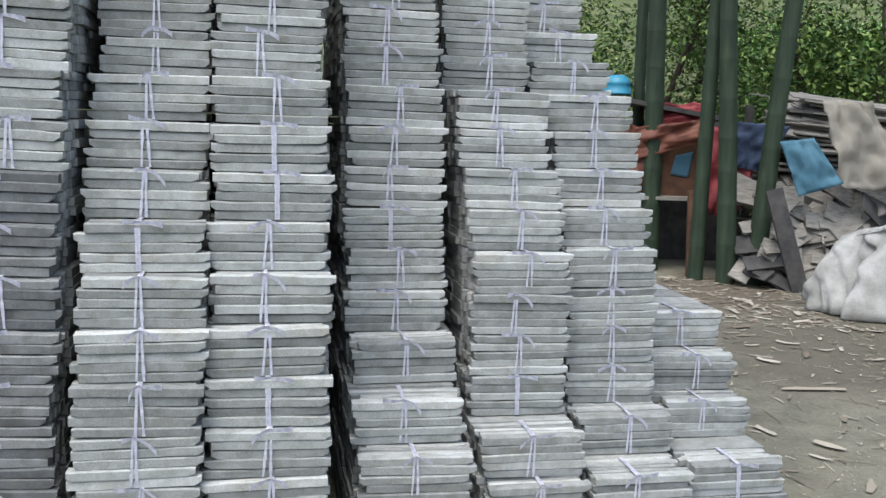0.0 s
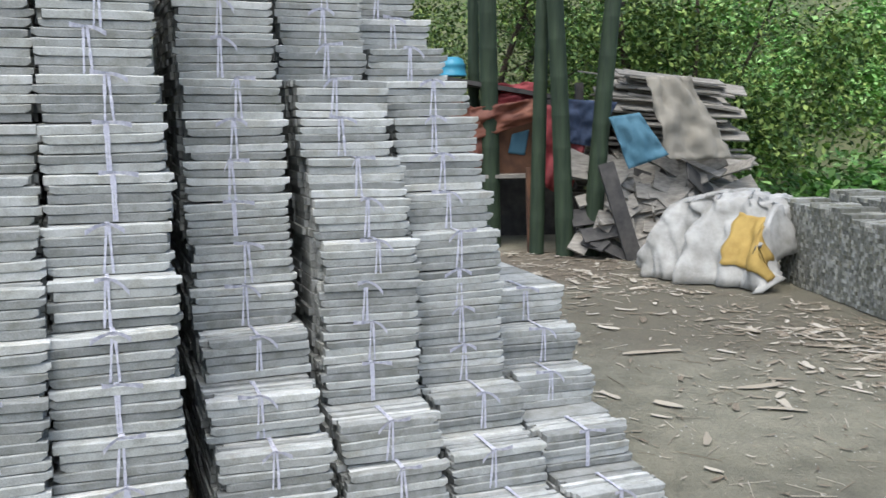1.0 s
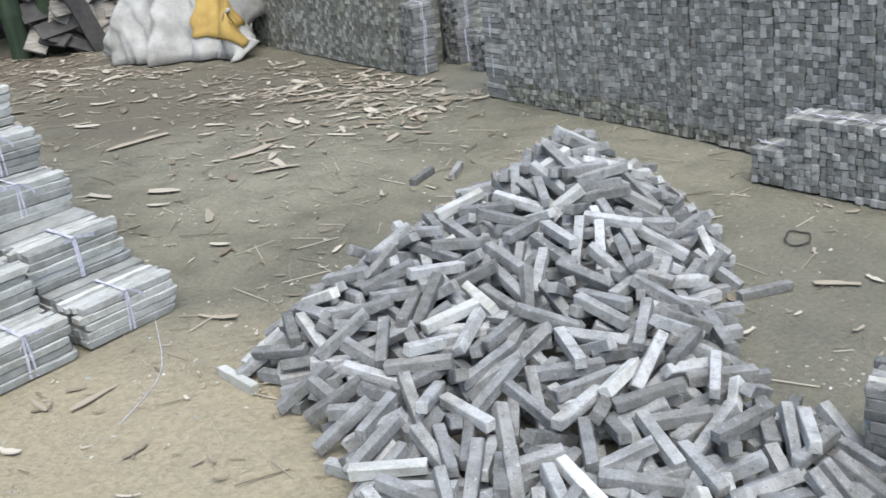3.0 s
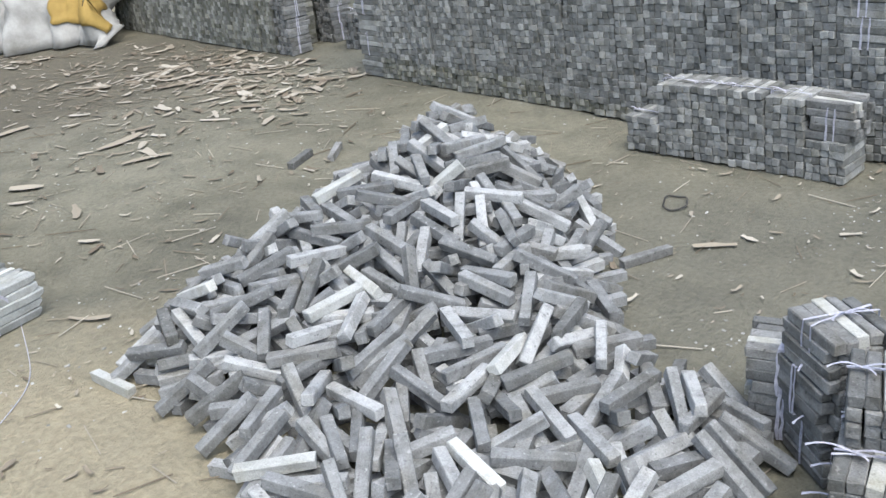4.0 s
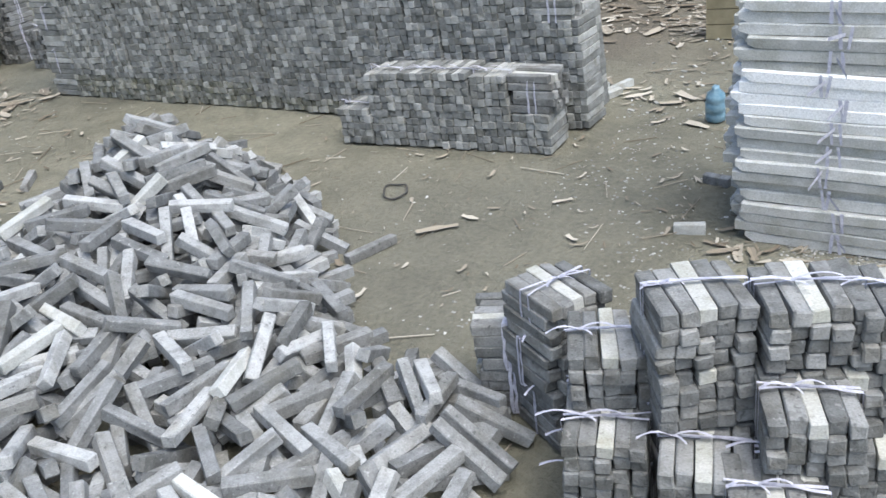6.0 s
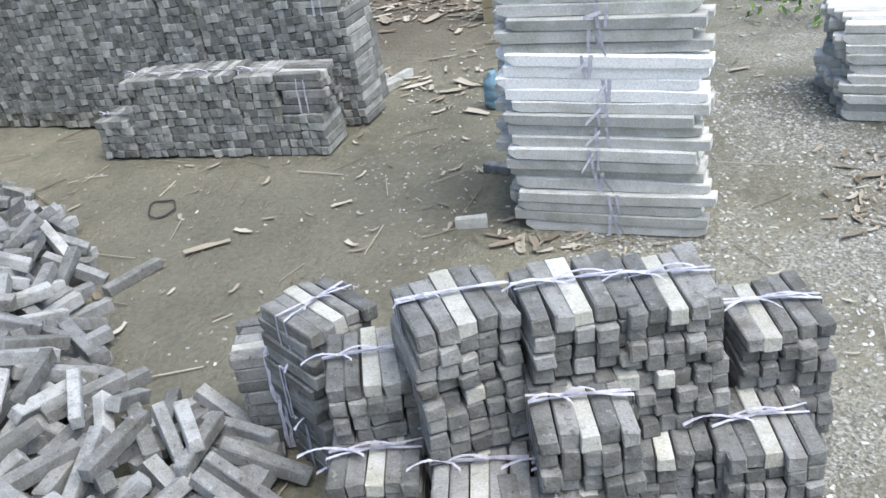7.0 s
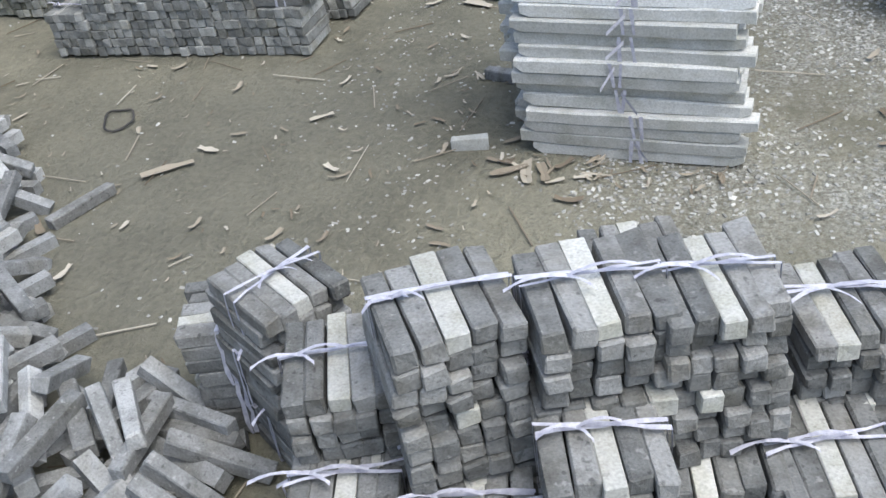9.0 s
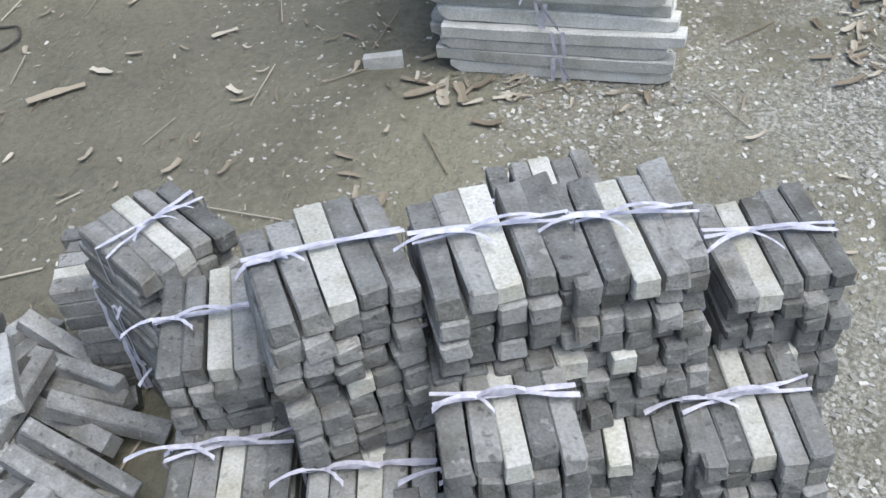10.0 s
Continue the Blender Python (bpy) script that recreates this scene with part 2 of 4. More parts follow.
def block_bm(sx, sy, sz, bevel, rng, rough=0.0015, base=True):
    """A rough-sawn block, its corners knocked, standing on z = 0 about its middle."""
    bm = bmesh.new()
    bmesh.ops.create_cube(bm, size=1)
    for v in bm.verts:
        v.co = Vector((v.co.x * sx, v.co.y * sy, (v.co.z + (0.5 if base else 0)) * sz))
        v.co += Vector([rng.uniform(-rough, rough) for _ in range(3)])
    bmesh.ops.bevel(bm, geom=bm.edges[:], offset=bevel, segments=1, affect="EDGES", profile=0.6)
    for v in bm.verts:
        v.co += Vector([rng.uniform(-rough, rough) * 0.4 for _ in range(3)])
    return bm


RNG = random.Random(7)


def variants(name, sx, sy, sz, mat, count=6, bevel=0.002, rough=0.0016):
    return [mesh_of(block_bm(sx, sy, sz, bevel, RNG, rough), name, mat) for _ in range(count)]


def add_box(vs, fs, m, sx, sy, sz):
    b = len(vs)
    for x in (-0.5, 0.5):
        for y in (-0.5, 0.5):
            for z in (0, 1):
                vs.append(tuple(m @ Vector((x * sx, y * sy, z * sz))))
    for f in ((0, 1, 3, 2), (4, 6, 7, 5), (0, 4, 5, 1), (2, 3, 7, 6), (0, 2, 6, 4), (1, 5, 7, 3)):
        fs.append(tuple(b + i for i in f))


def ribbon_mesh(w, h, wide, mat, rng, bow=0.05, sag=0.003):
    """A flat plastic band round a box w wide (x) and h high (z), with a knot and two loose tails on top."""
    vs, fs = [], []

    def band(pts, width):
        n0 = len(vs)
        for i, p in enumerate(pts):
            tw = rng.uniform(0.45, 1.0)
            vs.append((p[0], p[1] - width * tw / 2, p[2]))
            vs.append((p[0], p[1] + width * tw / 2, p[2]))
        for i in range(len(pts) - 1):
            a = n0 + 2 * i
            fs.append((a, a + 1, a + 3, a + 2))

    for turn in range(2):
        e = 0.004 + 0.002 * turn
        sl = rng.uniform(-0.022, 0.022)
        pts = []
        for i in range(7):
            k = -1 + i / 3
            pts.append((k * (w / 2 + e), sl * k + rng.uniform(-0.002, 0.002), h + e + sag * (1 - k * k)))
        for i in range(1, 6):
            pts.append((w / 2 + e, sl + rng.uniform(-0.003, 0.003), h * (1 - i / 5) + e))
        for i in range(1, 5):
            pts.append((w / 2 + e - (w + 2 * e) * i / 4, sl * (1 - i / 2), 0.001))
        for i in range(1, 6):
            pts.append((-w / 2 - e, -sl + rng.uniform(-0.003, 0.003), h * i / 5 + e))
        band(pts, wide)
    kx = rng.uniform(-0.48, 0.1) * w
    for s in (-1, 1, 0.4):
        a = rng.uniform(-0.8, 0.8)
        pts = []
        for i in range(6):
            k = i / 5
            pts.append((kx + s * bow * k * math.cos(a), -abs(math.sin(a)) * bow * k * 0.8, h + 0.008 + 0.016 * math.sin(2.6 * k) * abs(s)))
        band(pts, wide * 1.0)
    me = mesh_data("ribbon", vs, fs, mat)
    return me


# ---- ground ----
def ground_height(x, y):
    d = noise.noise(Vector((x * 0.7, y * 0.7, 0.3))) * 0.012 + noise.noise(Vector((x * 3.1, y * 3.1, 1.3))) * 0.006
    if y > 9.5 and x > 4.6:
        d -= min(0.5, (y - 9.5) * 0.35)
    return d - 0.006


def axis_steps(lo, hi, fine_lo, fine_hi, step):
    out = list(np.arange(fine_lo, fine_hi + 1e-6, step))
    d, p = step, fine_hi
    while p < hi:
        d *= 1.35
        p += d
        out.append(p)
    d, p = step, fine_lo
    while p > lo:
        d *= 1.35
        p -= d
        out.insert(0, p)
    return out


gx, gy = axis_steps(-400, 400, -1, 7, 0.07), axis_steps(-400, 400, -2, 11, 0.07)
gv = [(x, y, ground_height(x, y)) for x in gx for y in gy]
gf = [(i * len(gy) + j, (i + 1) * len(gy) + j, (i + 1) * len(gy) + j + 1, i * len(gy) + j + 1) for i in range(len(gx) - 1) for j in range(len(gy) - 1)]
ground = new("ground", mesh_data("ground", gv, gf, M_GROUND, True))
tagged(ground, "trodden tan clay yard with pale stone dust", "ground", kind="structure")


# ---- the tall stack of tied strip bundles ----
STRIP_L, STRIP_W, STRIP_H, LAYERS = 0.398, 0.046, 0.0287, 5
BUNDLE_H = LAYERS * STRIP_H + 0.0133


def split_strip(length, wide, high, mat, rng):
    """A split strip: uneven upper and lower arris, front leaning back, ends worn thin from below."""
    bm = bmesh.new()
    xs = [-0.5, -0.455, -0.3, -0.1, 0.12, 0.3, 0.45, 0.5]
    rows = []
    worn = (rng.uniform(0.2, 0.5) * high * (rng.random() < 0.75), rng.uniform(0.2, 0.5) * high * (rng.random() < 0.75))
    bow, lean = rng.uniform(-0.0025, 0.0025), rng.uniform(0.0, 0.005)
    for i, q in enumerate(xs):
        low = worn[0] if i < 1 else worn[1] if i > 6 else 0.0
        x = q * length + rng.uniform(-0.003, 0.003)
        z0, z1 = low + rng.uniform(0, 0.002) - 0.001, high + bow * (1 - 4 * q * q) + rng.uniform(-0.0016, 0.0012)
        y = -wide / 2 + rng.uniform(-0.002, 0.002)
        rows.append([bm.verts.new(p) for p in ((x, y + lean, z0), (x, y, z1 - 0.004), (x, y + 0.004, z1), (x, wide / 2, z1 - rng.uniform(0, 0.002)), (x, wide / 2, z0))])
    for a, b in zip(rows, rows[1:]):
        for k in range(5):
            bm.faces.new((a[k], b[k], b[(k + 1) % 5], a[(k + 1) % 5]))
    bm.faces.new(rows[0][::-1])
    bm.faces.new(rows[-1])
    return mesh_of(bm, "strip", mat)


strip_meshes = [split_strip(STRIP_L - cut, STRIP_W, STRIP_H, M_STRIP, RNG) for cut in (0.0, 0.005, 0.01, 0.016, 0.024, 0.034) for _ in range(4)]
THIN_W = STRIP_W * 4 / 7
thin_meshes = [split_strip(STRIP_L - cut, THIN_W - 0.001, STRIP_H * tall, mt, RNG) for cut, tall in ((0.0, 1.0), (0.012, 0.92), (0.03, 1.06), (0.05, 0.96)) for mt in (M_STRIP, M_STRIP, M_FAIR)]
strip_pale = [split_strip(STRIP_L, STRIP_W, STRIP_H, M_FAIR, RNG) for _ in range(5)]
strip_shaded = [split_strip(STRIP_L - cut, STRIP_W, STRIP_H, M_STRIP_SHADED, RNG) for cut in (0.0, 0.012, 0.028) for _ in range(2)]
TH = radians(13.5)
STACK = Matrix.Translation((0.264, 2.95, 0)) @ Matrix.Rotation(TH, 4, "Z")


def strip_ribbon(deep, rng):
    """Band round a strip bundle across its middle, over the top and down the front, knotted at the top edge."""
    vs, fs = [], []

    def band(pts, width):
        n0 = len(vs)
        for p in pts:
            tw = width * rng.uniform(0.5, 1.0)
            vs.append((p[0] - tw / 2, p[1], p[2]))
            vs.append((p[0] + tw / 2, p[1], p[2]))
        for i in range(len(pts) - 1):
            a = n0 + 2 * i
            fs.append((a, a + 1, a + 3, a + 2))

    h = BUNDLE_H
    for s in (-1, 1):
        a, b = s * rng.uniform(0.001, 0.007), s * rng.uniform(0.004, 0.02)
        pts = [(a + (b - a) * k / 5, -0.005 - 0.003 * math.sin(k * 0.6), h + 0.003 - h * k / 5) for k in range(6)]
        pts = [(a, deep + 0.004, 0.0), (a, deep + 0.004, h + 0.004), (a * 0.5, deep * 0.5, h + 0.005)] + pts
        band(pts, 0.0115)
    for s in (-1, 1):
        reach, drop = rng.uniform(0.025, 0.08), rng.uniform(-0.01, 0.05)
        z0 = h + 0.004
        n0 = len(vs)
        for k in range(5):
            q = k / 4
            wd = 0.004 + 0.005 * q
            x, y, z = s * reach * q, -0.009 - 0.012 * math.sin(q * 2.5), z0 - drop * q * q
            vs.append((x, y, z - wd))
            vs.append((x, y - 0.003, z + wd))
        for k in range(4):
            a = n0 + 2 * k
            fs.append((a, a + 1, a + 3, a + 2))
    return mesh_data("ribbon", vs, fs, M_RIBBON)


strip_ribbons = [strip_ribbon(4 * STRIP_W, random.Random(40 + i)) for i in range(8)]

# for each column: its right edge and how far its face lies back at each height
COLUMNS = [
    (1.19, ((0.0, -0.035), (0.16, -0.035), (0.33, 0.25), (0.5, 0.6), (0.66, 0.72), (0.85, 0.95)), 5),
    (0.76, ((0.0, -0.05), (0.16, -0.05), (0.32, 0.14), (0.47, 0.36), (0.63, 0.55), (0.8, 0.58), (1.14, 0.62), (1.42, 0.78), (1.76, 0.98), (1.98, 1.4), (2.2, 1.75)), 15),
    (0.33, ((0.0, 0.03), (0.16, 0.03), (0.32, 0.1), (0.5, 0.17), (0.6, 0.42), (0.8, 0.45), (1.09, 0.47), (1.39, 0.62), (1.73, 0.82), (1.9, 1.14), (2.06, 1.2)), 15),
    (-0.14, ((0.0, -0.1), (0.5, 0.0), (0.62, 0.12), (0.75, 0.3), (0.92, 0.52), (1.07, 0.58), (1.4, 0.66), (1.85, 0.74), (2.02, 0.9)), 15),
    (-0.635, ((0.0, -0.22), (0.55, -0.15), (1.0, -0.09), (1.17, -0.03), (1.32, 0.08), (1.64, 0.16), (1.8, 0.32), (1.95, 0.44)), 15),
    (-1.035, ((0.0, -0.25), (0.84, -0.17), (1.16, -0.08), (1.32, 0.06), (1.48, 0.16), (1.64, 0.3), (1.81, 0.4), (1.94, 0.47)), 15),
    (-1.475, ((0.0, -0.22), (1.0, -0.12), (1.45, 0.0), (1.7, 0.1), (1.86, 0.2)), 15),
]
for ci, (u_right, prof, levels) in enumerate(COLUMNS):
    rng = random.Random(100 + ci)
    zs, vv = [p[0] for p in prof], [p[1] for p in prof]
    back = []
    for k in range(levels):
        z = 0.002 + k * (BUNDLE_H + 0.002)
        v = float(np.interp(z + BUNDLE_H, zs, vv)) + rng.uniform(-0.012, 0.012)
        u = u_right - STRIP_L / 2 + rng.uniform(-0.012, 0.012)
        m = STACK @ pose(u, v, z, 0, rng.uniform(-0.8, 0.8) + (1.8 if ci == 6 else 0), rng.uniform(-2.2, 2.2))
        bundle = root("strip_bundle", m, "tied bundle of grey stone strips in a tall stack, shade painted on" if ci == 6 and k < 9 else "tied bundle of sawn grey stone strips in a tall stack", "stone bundle", "stacked strip bundles")
        open_top = ci < 4 and k < 7 or k % 5 == 0
        # lower nine bundles of the last column carry their shade in the strip colour
        tone, damp_or_shade = rng.random(), ci == 6 and k < 9
        for d in range(1, 7) if open_top else ():
            mm = pose(rng.uniform(-0.014, 0.014), THIN_W * (d + 0.5) + 0.012, (LAYERS - 1) * (STRIP_H + 0.0026) + rng.uniform(-0.004, 0.004), 0, rng.uniform(-0.5, 0.5), rng.uniform(-0.9, 0.9) + 180 * rng.randrange(2))
            part_me("strip", rng.choice(thin_meshes), bundle, mm)
        for lay in range(LAYERS):
            for d in (0,):
                me = rng.choice(strip_shaded if damp_or_shade else strip_pale if rng.random() < (0.5 if lay == LAYERS - 1 else 0.3 if tone > 0.7 else 0.02) else strip_meshes)
                mm = pose(rng.uniform(-0.012, 0.012), (d + 0.5) * STRIP_W + rng.uniform(-0.008, 0.005) * (d == 0), lay * (STRIP_H + 0.0026), 0, rng.uniform(-0.45, 0.45), rng.uniform(-0.7, 0.7))
                part_me("strip", me, bundle, mm)
        vs, fs = [], []
        for lay in range(LAYERS - 1 if open_top else LAYERS):
            for d in range(1, 4):
                add_box(vs, fs, pose(rng.uniform(-0.01, 0.01), (d + 0.5) * STRIP_W, lay * (STRIP_H + 0.0026)), STRIP_L - 0.03, STRIP_W - 0.002, STRIP_H)
        rest = part_me("inner_fill", mesh_data("inner_fill", vs, fs, M_STRIP), bundle)
        rest["kind"] = "stuff"
        part_me("ribbon", rng.choice(strip_ribbons), bundle, pose(rng.uniform(-0.03, 0.03), 0, 0), "white plastic tying ribbon")
        back.append((u, v + 4 * STRIP_W + 0.01, z))
    vs, fs = [], []
    for u, v0, z in back:
        v = v0
        while v < 2.0:
            for lay in range(LAYERS):
                add_box(vs, fs, pose(u + rng.uniform(-0.008, 0.008), v + STRIP_W * 2, z + lay * (STRIP_H + 0.0026)), STRIP_L, STRIP_W * 4 - 0.004, STRIP_H)
            v += 4 * STRIP_W + 0.01
    inner = new("stacked_strips", mesh_data("stacked_strips", vs, fs, M_STRIP))
    inner.matrix_basis = STACK
    tagged(inner, "rows of grey stone strips behind the stack's face", "stone strips", kind="stuff")


# ---- bundles of short bars ----
BAR_L, BAR_W, BAR_H = 0.19, 0.0315, 0.0305
bar_meshes = [me for cut in (0.0, 0.004, 0.009) for me in variants("bar", BAR_W, BAR_L - cut, BAR_H, M_BAR, 4, 0.003, 0.0028)]
bar_light = variants("bar", BAR_W, BAR_L, BAR_H, M_WALL, 6, 0.0025, 0.0025)
bar_pale = variants("bar", BAR_W, BAR_L, BAR_H, M_PALE, 3, 0.002, 0.002)
bar_ribbons = [ribbon_mesh(5 * BAR_W + 0.004, 4 * BAR_H + 0.004, 0.0095, M_RIBBON, random.Random(60 + i), 0.05 + 0.008 * i) for i in range(7)]


def bar_bundle(m, rng, pale=2, nx=5, nz=4, tied=True, label="", shear=0.0, body=None):
    b = root("bar_bundle", m, label or "tied bundle of dark stone bars with one pale bar", "stone bundle", "tied bar bundles")
    sag = [rng.uniform(-0.003, 0.001) for _ in range(nx)]
    for k in range(nz):
        for i in range(nx):
            top_pale = k == nz - 1 and i == pale
            me = rng.choice(bar_pale if top_pale else bar_light if body else bar_meshes)
            x = (i - (nx - 1) / 2) * (BAR_W + 0.0012) + shear * (k - (nz - 1)) * BAR_H
            mm = pose(x + rng.uniform(-0.002, 0.002), rng.uniform(-0.013, 0.013), k * (BAR_H + 0.0008) + sag[i], rng.uniform(-0.5, 0.5), rng.uniform(-2.2, 2.2), rng.uniform(-1.4, 1.4) + 180 * rng.randrange(2))
            part_me("bar", me, b, mm, "pale cream stone bar" if top_pale else "")
    if tied:
        part_me("ribbon", rng.choice(bar_ribbons), b, pose(0, rng.uniform(-0.012, 0.02), 0), "white plastic tying ribbon")
    return b


LV = 4 * (BAR_H + 0.0008) + 0.002
# middle of the topmost bundle, its turn, and how many bundles stand on one another
NEAR = [
    (2.292, 0.69, -33, 3, 2, 0.10), (2.125, 0.505, -66, 3, 2, 0.0), (2.122, 0.325, -57, 4, 2, 0.12),
    (2.185, 0.137, -64, 4, 2, 0.04), (2.245, -0.01, -68, 4, 2, 0.06), (2.385, -0.19, -70, 3, 1, 0.0),
    (2.023, 0.475, -74, 2, 2, 0.0), (2.0, 0.275, -74, 2, 2, 0.0), (2.055, 0.105, -70, 3, 2, 0.0),
    (2.185, -0.035, -74, 2, 1, 0.0), (2.20, -0.178, -72, 2, 2, 0.0), (2.0, -0.10, -58, 1, 1, 0.0),
    (2.43, 0.11, -68, 3, 2, 0.0), (1.93, 0.13, -70, 2, 2, 0.0),
]
for i, (x, y, turn, count, pale, shear) in enumerate(NEAR):
    rng = random.Random(300 + i)
    for k in range(count):
        top = k == count - 1
        wide = Matrix.Diagonal((1.12 if i in (2, 3) else 1.0, 1, 1, 1))
        m = pose(x + (0 if top else rng.uniform(-0.008, 0.008)), y + (0 if top else rng.uniform(-0.008, 0.008)), k * (LV + (0.004 if i in (2, 3) else 0)), 0, 0, turn + (0 if top else rng.uniform(-3, 3))) @ wide
        bar_bundle(m, rng, pale if top else rng.randrange(5), shear=shear if top else 0.0)
side = bar_bundle(pose(2.36, 0.83, 0, 0, 0, 20), random.Random(9), 1)
side = bar_bundle(pose(2.36, 0.83, LV, 0, 0, 20), random.Random(10), 1)


# ---- walls of stacked bars ----
wall_bars = {}


def bar_stack(name, m, nx, nz, rng, mat, label, deep=1, skip=0.0, w=0.0325, h=0.0328, length=0.19, group="walls of stacked bars", foot=0, skew=0.0):
    """A stack of bars with their ends to the front (local -y), standing about local x = 0."""
    key = (mat.name, w, h, length)
    if key not in wall_bars:
        wall_bars[key] = variants("bar", w - 0.0015, length, h - 0.0012, mat, 8, 0.0022, 0.0026)
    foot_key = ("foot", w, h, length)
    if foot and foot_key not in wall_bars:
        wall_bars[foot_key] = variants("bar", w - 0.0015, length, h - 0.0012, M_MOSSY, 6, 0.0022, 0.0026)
    st = root(name, m, label, "stone stack", group)
    h *= rng.uniform(0.965, 1.015)
    for k in range(nz):
        wave = rng.uniform(-0.004, 0.004)
        for i in range(nx):
            if k >= nz - 2 and rng.random() < skip:
                continue
            mm = pose((i - (nx - 1) / 2) * w + wave, length / 2 + rng.uniform(-0.006, 0.006), k * h, 0, 0, rng.uniform(-1.0, 1.0))
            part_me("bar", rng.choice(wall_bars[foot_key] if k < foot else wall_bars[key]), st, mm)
    if deep > 1:
        vs, fs = [], []
        for d in range(1, deep):
            for k in range(nz):
                for i in range(nx):
                    add_box(vs, fs, pose((i - (nx - 1) / 2) * w - skew * d * length, length * (d + 0.5) + rng.uniform(-0.006, 0.006), k * h), w - 0.0015, length - 0.004, h - 0.001)
        fill = part_me("inner_fill", mesh_data("inner_fill", vs, fs, mat), st)
        fill["kind"] = "stuff"
    return st


FACE = -90
LEAN = -3.2
for i in range(1, 20):
    y = 4.60 - i * 0.1655
    rng = random.Random(500 + i)
    last = i == 19
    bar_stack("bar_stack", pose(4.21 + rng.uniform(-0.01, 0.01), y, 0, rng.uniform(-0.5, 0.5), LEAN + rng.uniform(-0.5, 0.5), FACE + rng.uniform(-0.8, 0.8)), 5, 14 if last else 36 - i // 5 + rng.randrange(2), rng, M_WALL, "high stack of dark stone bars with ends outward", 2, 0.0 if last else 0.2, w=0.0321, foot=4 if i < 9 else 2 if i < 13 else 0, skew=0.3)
# crosswise bundles that close the wall's far end
for k in range(9):
    bar_bundle(pose(4.30 + 0.004 * (k % 3), 4.61 + 0.007 * k, k * LV, 0, 0, 2 - k % 2), random.Random(540 + k), 5, tied=k % 2 == 1, label="tied bundle of stone bars laid crosswise", body=M_WALL)
for k in range(4):
    bar_bundle(pose(4.30, 1.53 + 0.007 * k, 0.452 + k * LV, 0, 0, 3), random.Random(550 + k), 5, label="tied bundle of stone bars laid crosswise", body=M_WALL)
for i in range(6):
    rng = random.Random(560 + i)
    st = bar_stack("bar_stack", pose(3.865 + 0.008 * i, 2.33 - i * 0.166, 0, 0, -2.5, FACE + rng.uniform(-1, 1)), 5, 5 if i in (0, 5) else 10, rng, M_WALL, "low stack of dark stone bars before the high one", 1)
    if i < 5:
        part_me("ribbon", bar_ribbons[i % 5], st, pose(0, 0.06, 0.037 if i == 0 else 0.2), "white plastic tying ribbon")
bar_bundle(pose(4.0, 1.50, 0.166, 0, 0, 1), random.Random(580), 1, nz=5, label="tied bundle of stone bars laid crosswise")


def far_stack(m, nx, nz, rng, deep, label):
    st = root("bar_stack", m, label, "stone stack", "weathered bar stacks")
    vs, fs = [], []
    for k in range(nz):
        wave = rng.uniform(-0.006, 0.006)
        for d in range(deep):
            for i in range(nx):
                if k == nz - 1 and rng.random() < 0.25:
                    continue
                add_box(vs, fs, pose((i - (nx - 1) / 2) * 0.034 + wave, 0.19 * (d + 0.5) + rng.uniform(-0.006, 0.006), k * 0.0335, 0, 0, rng.uniform(-1, 1)), 0.0325, 0.187, 0.0325)
    rows = part_me("bar_mass", mesh_data("bar_mass", vs, fs, M_MOSSY), st)
    rows["kind"] = "stuff"
    return st


for i in range(14):
    rng = random.Random(600 + i)
    far_stack(pose(4.31 + rng.uniform(-0.01, 0.01), 5.91 + i * 0.172, 0, 0, 0, FACE + rng.uniform(-1, 1)), 5, 16 + (i > 1) * 4 + (i > 6) * 2 + rng.randrange(2), rng, 2, "weathered mossy stack of stone bars")
for i in range(14):
    rng = random.Random(640 + i)
    far_stack(pose(4.78, 5.95 + i * 0.172, 0, 0, 0, FACE + rng.uniform(-1, 1)), 5, 24 + (i < 3) * 5 + rng.randrange(2), rng, 2, "weathered stack of stone bars behind a lower one")
# tied bundles closing the ends of the weathered stacks
for k in range(4):
    bar_bundle(pose(4.42, 5.72, k * LV, 0, 0, -90), random.Random(660 + k), 5, label="tied bundle of stone bars at a stack's end")
for k in range(5):
    bar_bundle(pose(4.82, 5.74, k * LV, 0, 0, -90), random.Random(670 + k), 5, label="tied bundle of stone bars at a stack's end")
for k in range(4):
    bar_bundle(pose(4.75 + 0.2 * (k % 2), 5.35, (k // 2) * LV, 0, 0, -86), random.Random(680 + k), 5, label="tied bundle of dark stone bars at a stack's end")


# ---- long strips ----
LONG_L, LONG_W, LONG_H = 0.565, 0.05, 0.0335
long_meshes = [split_strip(LONG_L - cut, LONG_W, LONG_H, M_LONG, RNG) for cut in (0.0, 0.015, 0.03) for _ in range(4)]

long_sunlit = [split_strip(LONG_L, LONG_W, LONG_H, M_LONG_SUNLIT, RNG) for _ in range(3)]


